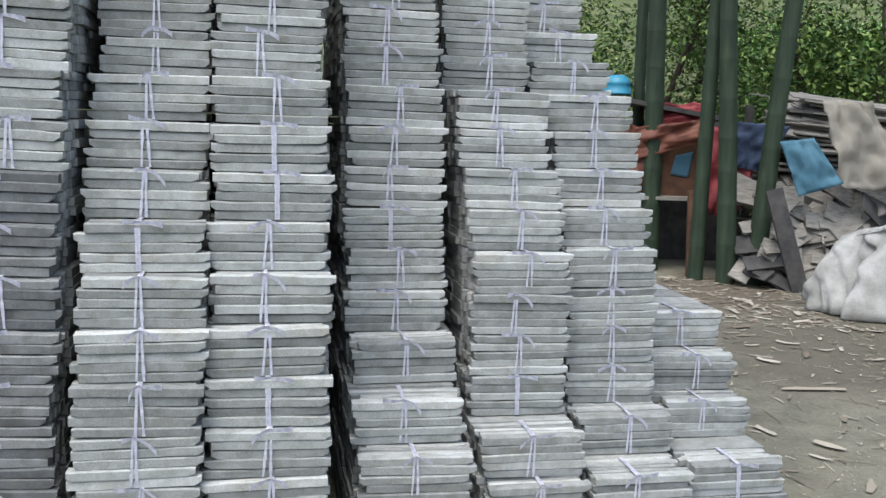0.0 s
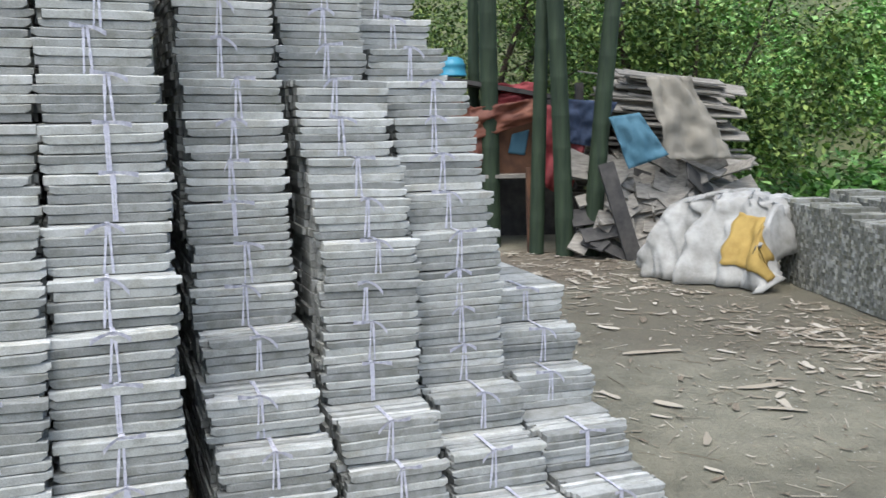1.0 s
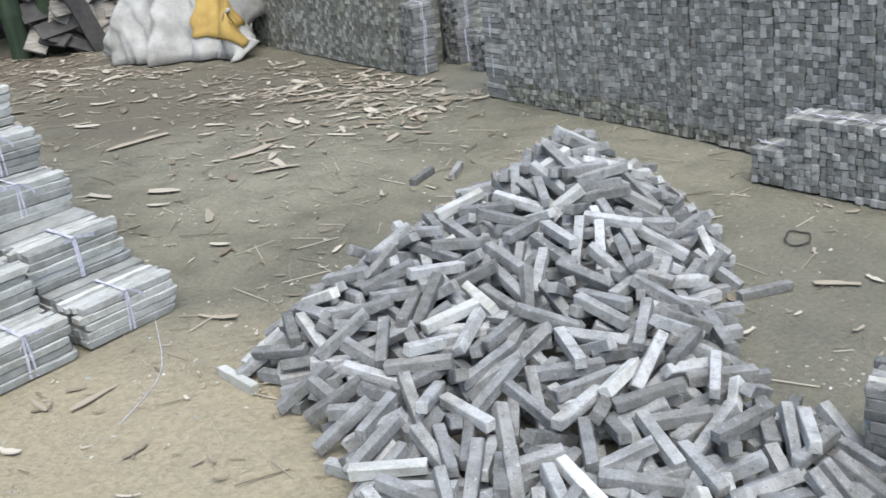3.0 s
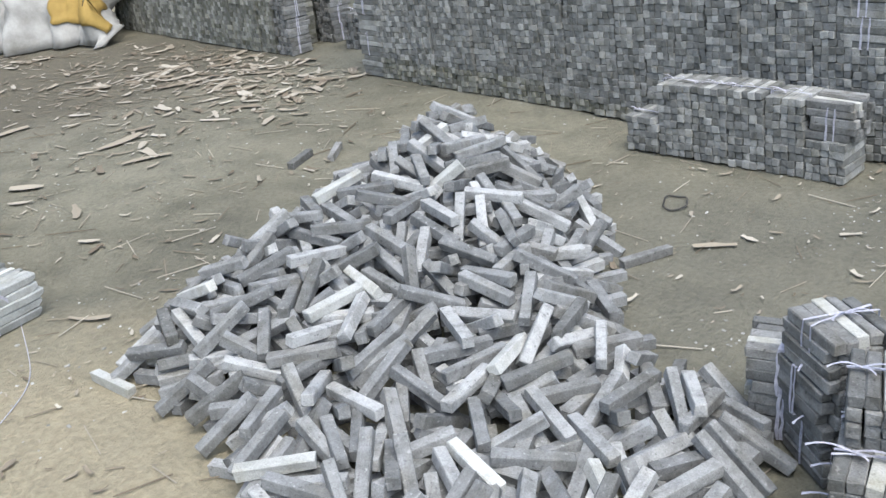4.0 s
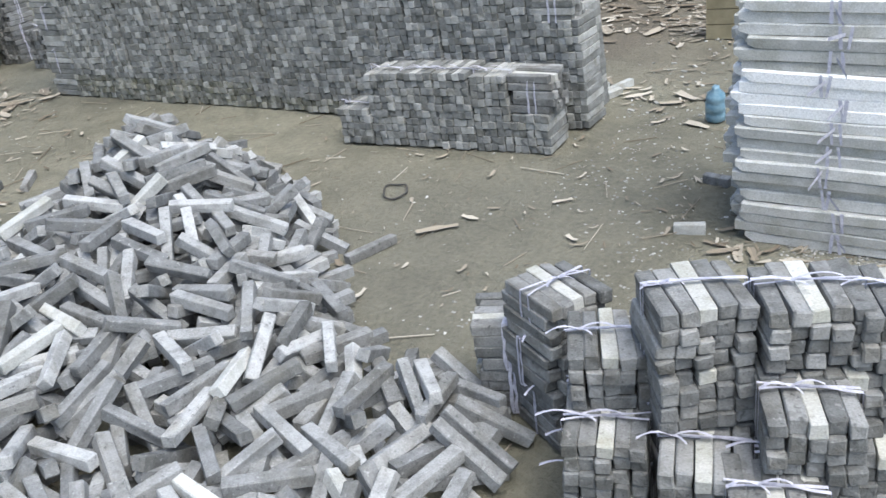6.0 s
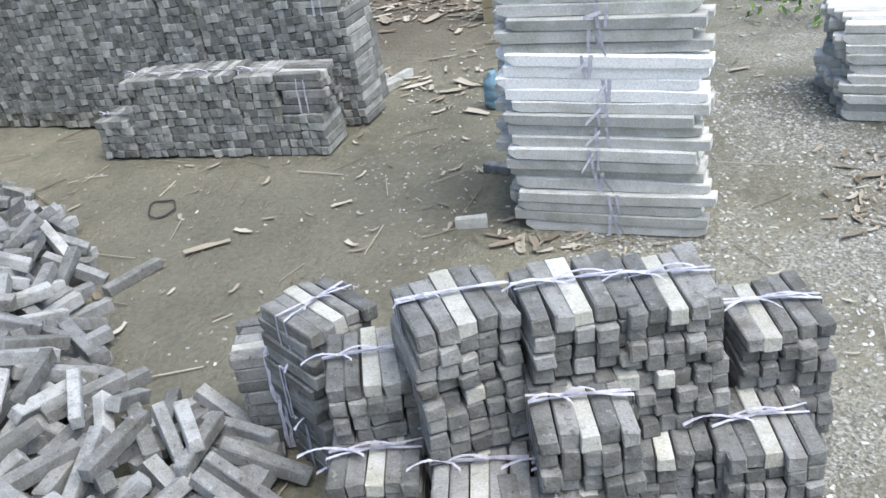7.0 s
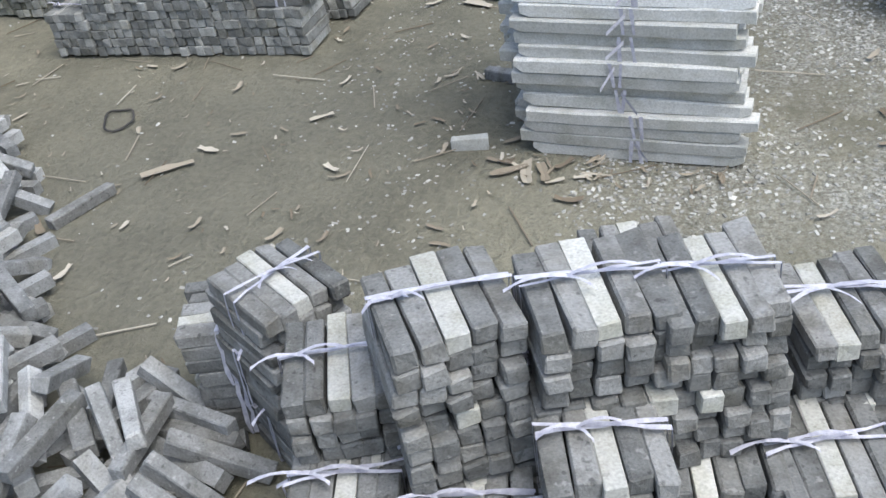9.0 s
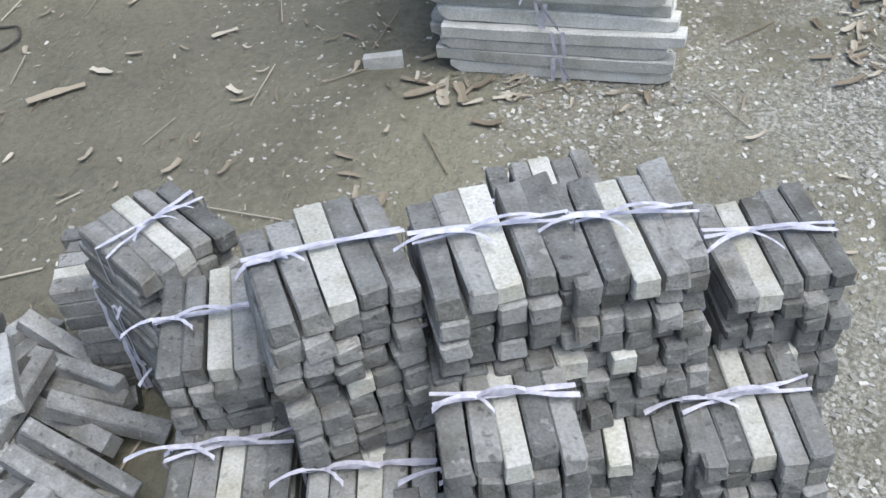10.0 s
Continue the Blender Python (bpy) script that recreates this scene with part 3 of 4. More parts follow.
def long_stack(m, levels, rng, label, deep=8):
    st = root("long_strip_stack", m, label, "stone stack", "stacks of long strips")
    for k in range(levels):
        # sunlight on rows 12 to 15 is put into their whiter colour
        pair, top_row = (k // 2) % 2, k in (12, 13, 14, 15) and levels > 10
        sx, sy = rng.uniform(-0.024, 0.024), rng.uniform(-0.008, 0.008) + (-0.012 if pair else 0)
        for d in range(deep):
            mm = pose(sx + rng.uniform(-0.02, 0.012) * (d > 0) - 0.3 * LONG_W * d + rng.uniform(-0.01, 0.01), (d + 0.5) * (LONG_W + 0.002) + sy + rng.uniform(-0.006, 0.006) * (d == 0), k * (LONG_H + 0.001), 0, rng.uniform(-0.4, 0.4) + (0.9 if top_row else 0), rng.uniform(-0.4, 0.4))
            part_me("long_strip", rng.choice(long_sunlit if top_row and d < 2 else long_meshes), st, mm)
    for k in range(0, levels - 1, 2):
        vs, fs = [], []
        at_x = rng.uniform(-0.03, 0.03)
        for s in (-0.012, 0.014):
            n0 = len(vs)
            x, slant = at_x + s + rng.uniform(-0.006, 0.006), rng.uniform(-0.012, 0.012)
            for q in range(5):
                z = (k + 2) * (LONG_H + 0.001) + 0.002 - q * 1.9 * LONG_H / 4
                w = rng.uniform(0.003, 0.006)
                vs += [(x + slant * q / 4 - w, -0.0215, z), (x + slant * q / 4 + w, -0.0225, z)]
            for q in range(4):
                a = n0 + 2 * q
                fs.append((a, a + 1, a + 3, a + 2))
        n0 = len(vs)
        tail, drop = rng.choice((-1, 1)) * rng.uniform(0.02, 0.05), rng.uniform(0.0, 0.05)
        for q in range(4):
            vs += [(at_x + tail * q / 3, -0.025 - 0.008 * q, (k + 2) * LONG_H - drop * q / 3 - 0.005), (at_x + tail * q / 3, -0.026 - 0.008 * q, (k + 2) * LONG_H - drop * q / 3 + 0.006)]
        for q in range(3):
            a = n0 + 2 * q
            fs.append((a, a + 1, a + 3, a + 2))
        part_me("ribbon", mesh_data("ribbon", vs, fs, M_RIBBON), st, None, "white plastic tying ribbon")
    return st


long_stack(pose(3.335, 0.27, 0, 0, 0, -93), 22, random.Random(70), "stack of long pale grey stone strips tied in pairs")
long_stack(pose(4.19, -0.68, 0, 0, 0, -97), 10, random.Random(71), "low stack of long grey stone strips")


for i in range(3):
    rng = random.Random(720 + i)
    bar_stack("bar_stack", pose(3.74 + 0.02 * i, -0.965 - 0.167 * i, 0, 0, 0, FACE + rng.uniform(-2, 2)), 5, 20 + i, rng, M_BAR, "dark stack of stone bars beside the long strips", 3, 0.2)


# ---- the loose heap of bars ----
HEAP_L, HEAP_W = 0.2, 0.034
heap_meshes = variants("bar", HEAP_L, HEAP_W, HEAP_W, M_HEAP, 9, 0.0025, 0.003)
heap_dark = variants("bar", HEAP_L, HEAP_W, HEAP_W, M_BAR, 3, 0.0025, 0.003)
heap_pale = variants("bar", HEAP_L, HEAP_W, HEAP_W, M_FAIR, 3, 0.0025, 0.003)


OUTLINE = [Vector(p) for p in ((1.25, 1.5), (1.42, 2.1), (1.42, 2.53), (1.84, 2.77), (2.55, 2.97), (3.1, 3.14), (3.45, 3.05), (3.48, 2.62), (3.18, 2.08), (2.58, 1.58), (2.3, 1.26), (2.3, 0.98), (2.2, 0.8), (1.9, 0.75), (1.5, 1.05))]


def heap_target(x, y):
    """The heap's own height: it rises from its outline to a ridge that climbs to the far end."""
    p, inside, near = Vector((x, y)), False, 9.0
    for a, c in zip(OUTLINE, OUTLINE[1:] + OUTLINE[:1]):
        if (a.y > y) != (c.y > y) and x < (c.x - a.x) * (y - a.y) / (c.y - a.y) + a.x:
            inside = not inside
        e = c - a
        q = max(0.0, min(1.0, (p - a).dot(e) / e.length_squared))
        near = min(near, (p - a - e * q).length)
    if not inside:
        return 0.0
    along = (x - 1.7) * 0.8 + (y - 1.5) * 0.6
    return min(0.025 + 0.72 * near, 0.06 + 0.203 * max(0.0, along))


heap = root("stone_bar_heap", pose(2.4, 2.0, 0), "loose heap of blue-grey sawn stone bars", "stone heap")
CELL, HX0, HY0, HN = 0.0125, 0.7, 0.2, 300
hmap = np.zeros((HN, HN))
rng = random.Random(21)
placed, tries = 0, 0
buried_v, buried_f = [], []
while placed < 1300 and tries < 60000:
    tries += 1
    x, y = rng.uniform(0.9, 4.0), rng.uniform(0.5, 3.7)
    want = heap_target(x, y)
    if want <= 0.01:
        continue
    ix, iy = int((x - HX0) / CELL), int((y - HY0) / CELL)
    if hmap[ix, iy] > want - 0.015:
        continue
    best_rest = None
    for _ in range(5):
        yaw_try = rng.uniform(0, math.pi)
        c, s = math.cos(yaw_try), math.sin(yaw_try)
        ts = np.linspace(-0.088, 0.088, 9)
        hs = []
        for t in ts:
            top = 0
            for w in (-0.012, 0, 0.012):
                px, py = int((x + t * c - w * s - HX0) / CELL), int((y + t * s + w * c - HY0) / CELL)
                top = max(top, hmap[px, py])
            hs.append(top)
        hs = np.array(hs)
        li, ri = int(np.argmax(hs[:5])), 4 + int(np.argmax(hs[4:]))
        slope_try = (hs[ri] - hs[li]) / max(ts[ri] - ts[li], 0.05) if ri != li else 0.0
        slope_try = max(-0.6, min(0.6, slope_try))
        rise_try = max(0.0, float(np.max(hs - slope_try * ts)) - 0.009)
        if best_rest is None or rise_try < best_rest[0]:
            best_rest = (rise_try, slope_try, yaw_try)
    rise, slope, yaw = best_rest
    if rise > want + 0.03:
        continue
    c, s = math.cos(yaw), math.sin(yaw)
    roll = rng.choice((0, 0, 0, rng.uniform(-35, 35)))
    m = Matrix.Translation((x - 2.4, y - 2.0, rise)) @ Matrix.Rotation(yaw, 4, "Z") @ Matrix.Rotation(-math.atan(slope), 4, "Y") @ Matrix.Translation((0, 0, HEAP_W / 2)) @ Matrix.Rotation(radians(roll), 4, "X") @ Matrix.Translation((0, 0, -HEAP_W / 2))
    q = rng.random()
    if placed < 420:
        add_box(buried_v, buried_f, m, HEAP_L, HEAP_W, HEAP_W)
    else:
        part_me("bar", rng.choice(heap_pale if q < 0.045 else heap_dark if q < 0.2 else heap_meshes), heap, m)
    placed += 1
    for t in np.arange(-0.094, 0.0941, 0.008):
        for w in (-0.016, -0.008, 0, 0.008, 0.016):
            px, py = int((x + t * c - w * s - HX0) / CELL), int((y + t * s + w * c - HY0) / CELL)
            hmap[px, py] = max(hmap[px, py], rise + slope * t + HEAP_W)


part_me("buried_layer", mesh_data("buried_layer", buried_v, buried_f, M_HEAP), heap)["kind"] = "stuff"


# ---- the far side: bamboo, sheds and planting ----
def culm(x, y, lean_x, lean_y, r, h, seed):
    rng = random.Random(seed)
    st = root("bamboo_culm", pose(x, y, -0.01), "dark green bamboo culm standing by the junk pile", "bamboo", "bamboo culms")
    segs, z = 12, 0.0
    while z < h:
        step = 0.34 + 0.08 * rng.random()
        vs, fs, rows = [], [], []
        for dz, k in ((0.0, 1.03), (0.012, 1.025), (0.022, 1.0), (step * 0.5, 0.985), (step, 0.99)):
            rows.append((z + dz, r * k * (1 - 0.25 * z / h)))
        for zz, rr in rows:
            q = zz / h
            cx, cy = lean_x * q * (0.6 + 0.4 * q), lean_y * q
            for a in range(segs):
                an = 2 * math.pi * a / segs
                vs.append((cx + rr * math.cos(an), cy + rr * math.sin(an), zz))
        for i in range(len(rows) - 1):
            for a in range(segs):
                b = (a + 1) % segs
                fs.append((i * segs + a, i * segs + b, (i + 1) * segs + b, (i + 1) * segs + a))
        part_me("internode", mesh_data("internode", vs, fs, M_BAMBOO, True), st)
        z += step
    return st


def leaf_cloud(name, boxes, count, size, mat, seed, label, category, flat=0.4):
    """Many small leaves in clumps; boxes: centre and half sizes."""
    rng = random.Random(seed)
    vs, fs = [], []
    for cx, cy, cz, sx, sy, sz, share in boxes:
        for _ in range(int(count * share)):
            gx_, gy_, gz_ = (rng.gauss(0, 0.5) for _ in range(3))
            c = Vector((cx + sx * gx_, cy + sy * gy_, cz + sz * gz_))
            cl = noise.noise(c * 1.3)
            if cl < -0.12:
                continue
            n = max(1, 3)
            for _ in range(n):
                p = c + Vector([rng.gauss(0, size * 1.2) for _ in range(3)])
                d = Vector((rng.gauss(0, 1), rng.gauss(0, 1), rng.gauss(0, flat))).normalized()
                s = d.cross(Vector((rng.gauss(0, 0.4), rng.gauss(0, 0.4), 1))).normalized()
                l = size * rng.uniform(0.6, 1.3)
                b = len(vs)
                vs += [tuple(p), tuple(p + d * l * 0.5 + s * l * 0.28), tuple(p + d * l + Vector((0, 0, -0.15 * l))), tuple(p + d * l * 0.5 - s * l * 0.28)]
                fs.append((b, b + 1, b + 2, b + 3))
    ob = new(name, mesh_data(name, vs, fs, mat))
    return tagged(ob, label, category, kind="stuff")


def sheet(name, corners, nx, ny, rough, mat, seed, thick=0.006, sag=0.0, fray=0.0):
    """A crumpled cloth spanned between four corners, with thickness."""
    rng = random.Random(seed)
    a, b, c, d = (Vector(p) for p in corners)
    bm = bmesh.new()
    nrm = (b - a).cross(d - a).normalized()
    grid = []
    for j in range(ny + 1):
        row = []
        for i in range(nx + 1):
            s, t = i / nx, j / ny
            p = (a * (1 - s) + b * s) * (1 - t) + (d * (1 - s) + c * s) * t
            q = Vector((s * 3.1 + seed, t * 3.1, seed * 0.37))
            p = p + nrm * (noise.noise(q) * rough + noise.noise(q * 2.7) * rough * 0.5 + noise.noise(q * 6.1) * rough * 0.2) + Vector((0, 0, -sag * math.sin(math.pi * s) * math.sin(math.pi * t)))
            if fray and (i in (0, nx) or j in (0, ny)):
                p += (a - c).normalized() * rng.uniform(-fray, fray)
            row.append(bm.verts.new(p))
        grid.append(row)
    fs = [bm.faces.new((grid[j][i], grid[j][i + 1], grid[j + 1][i + 1], grid[j + 1][i])) for j in range(ny) for i in range(nx)]
    bmesh.ops.recalc_face_normals(bm, faces=fs)
    bmesh.ops.solidify(bm, geom=fs, thickness=thick)
    return mesh_of(bm, name, mat, True)


# ---- BG ----
culm(1.99, 10.8, -0.12, 0.0, 0.115, 5.5, 1)
culm(1.87, 11.3, -0.05, 0.0, 0.075, 5.5, 5)
culm(2.68, 10.0, -0.36, 0.0, 0.105, 5.5, 2)
culm(2.40, 10.2, 0.12, 0.0, 0.085, 5.5, 3)
culm(2.97, 10.0, 0.5, 0.0, 0.105, 5.5, 4)

# hillside and pond behind the yard
hx, hy = [-30 + 2.0 * i for i in range(41)], [12.5 + 0.9 * i for i in range(45)]


def hill_height(x, y):
    z = 0.40 * (y - 13.2) + 0.5 * noise.noise(Vector((x * 0.25, y * 0.25, 4)))
    return max(z, -0.6)


hv = [(x, y, hill_height(x, y)) for x in hx for y in hy]
hf = [(i * len(hy) + j, (i + 1) * len(hy) + j, (i + 1) * len(hy) + j + 1, i * len(hy) + j + 1) for i in range(len(hx) - 1) for j in range(len(hy) - 1)]
hill = new("backdrop", mesh_data("backdrop", hv, hf, M_BANK, True))
tagged(hill, "brown earth bank behind the pond", "hillside", kind="structure")
pond = new("water", mesh_data("water", [(4.7, 9.6, 0.03), (30, 9.6, 0.03), (30, 14.5, 0.03), (4.7, 14.5, 0.03)], [(0, 1, 2, 3)], M_WATER))
tagged(pond, "still pond covered with light green weed", "pond", kind="structure")

slope_leaves = []
srng = random.Random(77)
for _ in range(160):
    x, y = srng.uniform(4.5, 18), srng.uniform(12.4, 21.5)
    slope_leaves.append((x, y, max(0.1, hill_height(x, y)) + 0.15, 0.9, 0.8, 0.28, 1 / 160))
leaf_cloud("water_plants", slope_leaves, 34000, 0.19, M_HYACINTH, 31, "dense broad-leaved green water plants", "plants", 0.35)
shrubs = []
for _ in range(26):
    shrubs.append((srng.uniform(4.3, 8.0), srng.uniform(12.0, 13.5), srng.uniform(0.5, 2.6), 0.55, 0.5, 0.55, 1 / 26))
leaf_cloud("shrubs", shrubs, 6000, 0.1, M_LEAF, 33, "loose green shrubs at the pond's edge", "shrub", 0.8)


def tree(x, y, h, r, seed, crown_count, lean=0.0):
    rng = random.Random(seed)
    tr = root("tree", pose(x, y, 0), "slender tree with thin brown trunk and light leaves", "tree", "trees behind the yard")
    vs, fs = [], []

    def limb(p, d, length, r0, r1, n=6):
        rows = []
        q = Vector(p)
        for i in range(n + 1):
            rr = r0 + (r1 - r0) * i / n
            rows.append((q.copy(), rr))
            d = (d + Vector([rng.uniform(-0.13, 0.13) for _ in range(3)])).normalized()
            q += d * length / n
        b = len(vs)
        for c, rr in rows:
            for a in range(7):
                vs.append((c.x + rr * math.cos(a * 0.8976), c.y + rr * math.sin(a * 0.8976), c.z))
        for i in range(n):
            for a in range(7):
                e = (a + 1) % 7
                fs.append((b + i * 7 + a, b + i * 7 + e, b + (i + 1) * 7 + e, b + (i + 1) * 7 + a))
        return [c for c, _ in rows]

    spine = limb((0, 0, -0.1), Vector((lean, 0, 1)), h, r, r * 0.4, 9)
    tips = []
    for i in range(3, 10):
        for _ in range(2):
            an = rng.uniform(0, 6.28)
            t = limb(spine[i], Vector((math.cos(an), math.sin(an), 0.5)).normalized(), rng.uniform(0.7, 1.5), r * 0.35, r * 0.1, 5)
            tips += t[2:]
    part_me("trunk", mesh_data("trunk", vs, fs, M_BARK, True), tr)
    vs2, fs2 = [], []
    for _ in range(crown_count):
        c = rng.choice(tips) + Vector([rng.gauss(0, 0.28) for _ in range(3)])
        d = Vector((rng.gauss(0, 1), rng.gauss(0, 1), rng.gauss(-0.3, 0.6))).normalized()
        s = d.cross(Vector((rng.gauss(0, 0.5), rng.gauss(0, 0.5), 1))).normalized()
        l = rng.uniform(0.045, 0.11)
        b = len(vs2)
        vs2 += [tuple(c), tuple(c + d * l * 0.5 + s * l * 0.22), tuple(c + d * l), tuple(c + d * l * 0.5 - s * l * 0.22)]
        fs2.append((b, b + 1, b + 2, b + 3))
    part_me("crown", mesh_data("crown", vs2, fs2, M_LEAF), tr)
    return tr


for i, (x, y, h, r, lean) in enumerate(((3.6, 13.0, 4.6, 0.075, -0.12), (4.7, 13.0, 4.6, 0.08, -0.1), (5.1, 12.6, 4.4, 0.045, 0.0), (1.0, 13.4, 4.5, 0.06, 0.05), (2.3, 13.8, 5.0, 0.07, 0.05), (0.2, 13.0, 4.4, 0.05, -0.05), (6.2, 14.8, 4.0, 0.05, 0.1), (3.0, 15.2, 5.2, 0.07, 0.0), (1.6, 15.8, 5.4, 0.07, 0.1), (4.2, 15.6, 5.2, 0.07, -0.1))):
    tree(x, y, h, r, 800 + i, 4200, lean)
under = []
for _ in range(40):
    x, y = srng.uniform(-1.5, 6.0), srng.uniform(12.6, 19)
    under.append((x, y, max(0, hill_height(x, y)) + srng.uniform(0.2, 2.2), 0.8, 0.6, 0.7, 1 / 40))
leaf_cloud("undergrowth", under, 11000, 0.085, M_LEAF, 34, "green undergrowth below the trees", "bushes", 0.7)


# junk shelter between the bamboo culms
def board(vs, fs, p, q, w, t, up=Vector((0, 0, 1))):
    """A board from p to q, w wide and t thick."""
    p, q = Vector(p), Vector(q)
    d = (q - p).normalized()
    s = d.cross(up).normalized()
    n = s.cross(d)
    b = len(vs)
    for e in (p, q):
        for i, j in ((-1, -1), (1, -1), (1, 1), (-1, 1)):
            vs.append(tuple(e + s * i * w / 2 + n * j * t / 2))
    for f in ((0, 1, 2, 3), (7, 6, 5, 4), (0, 4, 5, 1), (1, 5, 6, 2), (2, 6, 7, 3), (3, 7, 4, 0)):
        fs.append(tuple(b + k for k in f))


def board_part(name, parent, p, q, w, t, mat, label="", up=Vector((0, 0, 1))):
    vs, fs = [], []
    board(vs, fs, p, q, w, t, up)
    return part_me(name, mesh_data(name, vs, fs, mat), parent, None, label)


shelter = root("junk_shelter", pose(0, 0, 0), "makeshift board shelter hung with coloured old sheets", "shelter")
for x, y in ((1.5, 10.95), (2.36, 10.25), (3.2, 11.4), (1.5, 11.9)):
    board_part("post", shelter, (x, y, -0.02), (x - 0.03, y, 1.9 if y > 10.5 else 0.95), 0.09, 0.09, M_RUST if y < 10.5 else M_DARKWOOD)
board_part("shelf", shelter, (1.45, 11.0, 0.82), (3.1, 11.0, 0.82), 0.6, 0.04, M_PLANK, "grey wooden shelf board")
board_part("roof", shelter, (1.2, 11.3, 1.98), (2.75, 11.3, 1.72), 1.1, 0.05, M_DARKWOOD, "dark sagging roof sheet")
board_part("back_panel", shelter, (1.4, 11.7, 0.85), (3.3, 11.7, 0.85), 0.03, 1.7, M_DARKWOOD)
board_part("side_panel", shelter, (2.0, 10.92, 1.13), (2.56, 10.92, 1.13), 0.03, 0.64, M_RUST, "brown painted panel")
part_me("paint_smear", sheet("paint_smear", ((2.2, 10.895, 1.08), (2.4, 10.895, 1.05), (2.45, 10.895, 1.35), (2.25, 10.895, 1.3)), 8, 8, 0.01, M_BLUE, 3, 0.004), shelter, None, "smear of blue paint")
for nm, cs, mt, sd, lab in (
    ("red_sheet", ((2.55, 10.6, 0.72), (2.85, 10.55, 0.55), (3.12, 10.5, 1.5), (2.52, 10.65, 1.66)), M_RED, 11, "faded red plastic sheet"),
    ("orange_sheet", ((1.65, 10.75, 1.2), (2.5, 10.7, 1.46), (2.54, 10.7, 1.72), (1.75, 10.7, 1.6)), M_ORANGE, 12, "dull orange plastic sheet"),
    ("brown_sheet", ((1.5, 10.8, 0.9), (1.95, 10.78, 0.85), (2.0, 10.75, 1.5), (1.5, 10.8, 1.75)), M_ORANGE, 17, "dull brown plastic sheet"),
    ("dark_red_sheet", ((1.9, 10.85, 1.6), (2.6, 10.8, 1.66), (2.58, 10.9, 1.9), (1.95, 10.95, 1.86)), M_RED, 13, "crumpled dark red plastic sheet"),
    ("navy_cloth", ((2.84, 10.5, 1.2), (3.1, 10.45, 1.16), (3.36, 10.4, 1.66), (2.78, 10.5, 1.7)), M_NAVY, 14, "dark blue rag"),
):
    part_me(nm, sheet(nm, cs, 16, 16, 0.09, mt, sd), shelter, None, lab)

bucket = bpy.data.meshes.new("bucket")
bm = bmesh.new()
prof = ((0.0, 0.0), (0.075, 0.0), (0.125, 0.025), (0.15, 0.075), (0.163, 0.1), (0.157, 0.11), (0.165, 0.2), (0.174, 0.2), (0.174, 0.225), (0.16, 0.225), (0.12, 0.035), (0.07, 0.014), (0.0, 0.015))
rings = [[bm.verts.new((r * math.cos(a * 0.2618), r * math.sin(a * 0.2618), z)) for a in range(24)] for r, z in prof if r > 0]
for p, q in zip(rings, rings[1:]):
    for a in range(24):
        bm.faces.new((p[a], p[(a + 1) % 24], q[(a + 1) % 24], q[a]))
bm.faces.new(rings[0][::-1])
bm.faces.new(rings[-1])
bucket = new("bucket", mesh_of(bm, "bucket", M_BUCKET, True))
bucket.matrix_basis = pose(1.59, 11.25, 2.2, 180, 0, 0)
tagged(bucket, "blue plastic bucket upside down on the roof", "bucket")

# planks: a fanned pile beside the shelter
pile = root("plank_pile", pose(0, 0, 0), "high pile of weathered grey off-cut planks", "plank pile")
prng = random.Random(91)
for k in range(170):
    z = 0.06 + 1.95 * (k / 170) ** 0.9
    half = 1.0 - 0.25 * (z / 2)
    cx = 4.05 + prng.uniform(-0.25, 0.25)
    y = 10.75 + prng.uniform(-0.45, 0.35) + 0.15 * z
    an = prng.uniform(-0.12, 0.2)
    ln = prng.uniform(0.7, 1.0) * half
    dz = prng.uniform(-0.06, 0.02)
    board_part("plank", pile, (cx - ln, y - ln * an, z - dz), (cx + ln, y + ln * an, z + dz - 0.12 * (z / 2)), prng.uniform(0.12, 0.26), prng.uniform(0.012, 0.03), M_PLANK, "", Vector((0, prng.uniform(-0.7, 0.1), 1)))
loose = root("loose_planks", pose(0, 0, 0), "short planks slid down in front of the pile", "plank pile")
for k in range(80):
    x, z = prng.uniform(2.9, 4.8), prng.uniform(0.1, 1.0)
    y = 10.2 - 0.5 * (0.9 - z) + prng.uniform(-0.15, 0.15)
    an, tl = prng.uniform(-1.4, 1.4), prng.uniform(-0.7, 0.5)
    ln = prng.uniform(0.18, 0.5)
    board_part("plank", loose, (x - ln * math.cos(an), y - ln * math.sin(an) * 0.5, z - tl * ln), (x + ln * math.cos(an), y + ln * math.sin(an) * 0.5, z + tl * ln), prng.uniform(0.12, 0.26), 0.02, M_PLANK if k % 7 else M_DARKWOOD, "", Vector((0, prng.uniform(-1.6, -0.7), 0.8)))
vs, fs = [], []
board(vs, fs, (3.33, 9.55, -0.02), (3.03, 9.7, 1.02), 0.17, 0.05, Vector((0, 1, 0)))
tagged(new("leaning_board", mesh_data("leaning_board", vs, fs, M_DARKWOOD)), "dark board leaning on the plank pile", "board")
tagged(new("sack", sheet("sack", ((3.72, 9.75, 1.05), (4.5, 9.8, 1.05), (4.02, 9.95, 1.93), (3.55, 10.0, 1.93)), 18, 18, 0.14, M_MESHBAG, 21, 0.012)), "grey-brown woven sack spread over the planks", "sack")
tagged(new("blue_cloth", sheet("blue_cloth", ((3.3, 9.75, 0.95), (3.72, 9.7, 1.1), (3.42, 9.8, 1.55), (3.1, 9.85, 1.5)), 14, 14, 0.08, M_BLUE, 22)), "faded blue cloth hanging on the planks", "cloth")


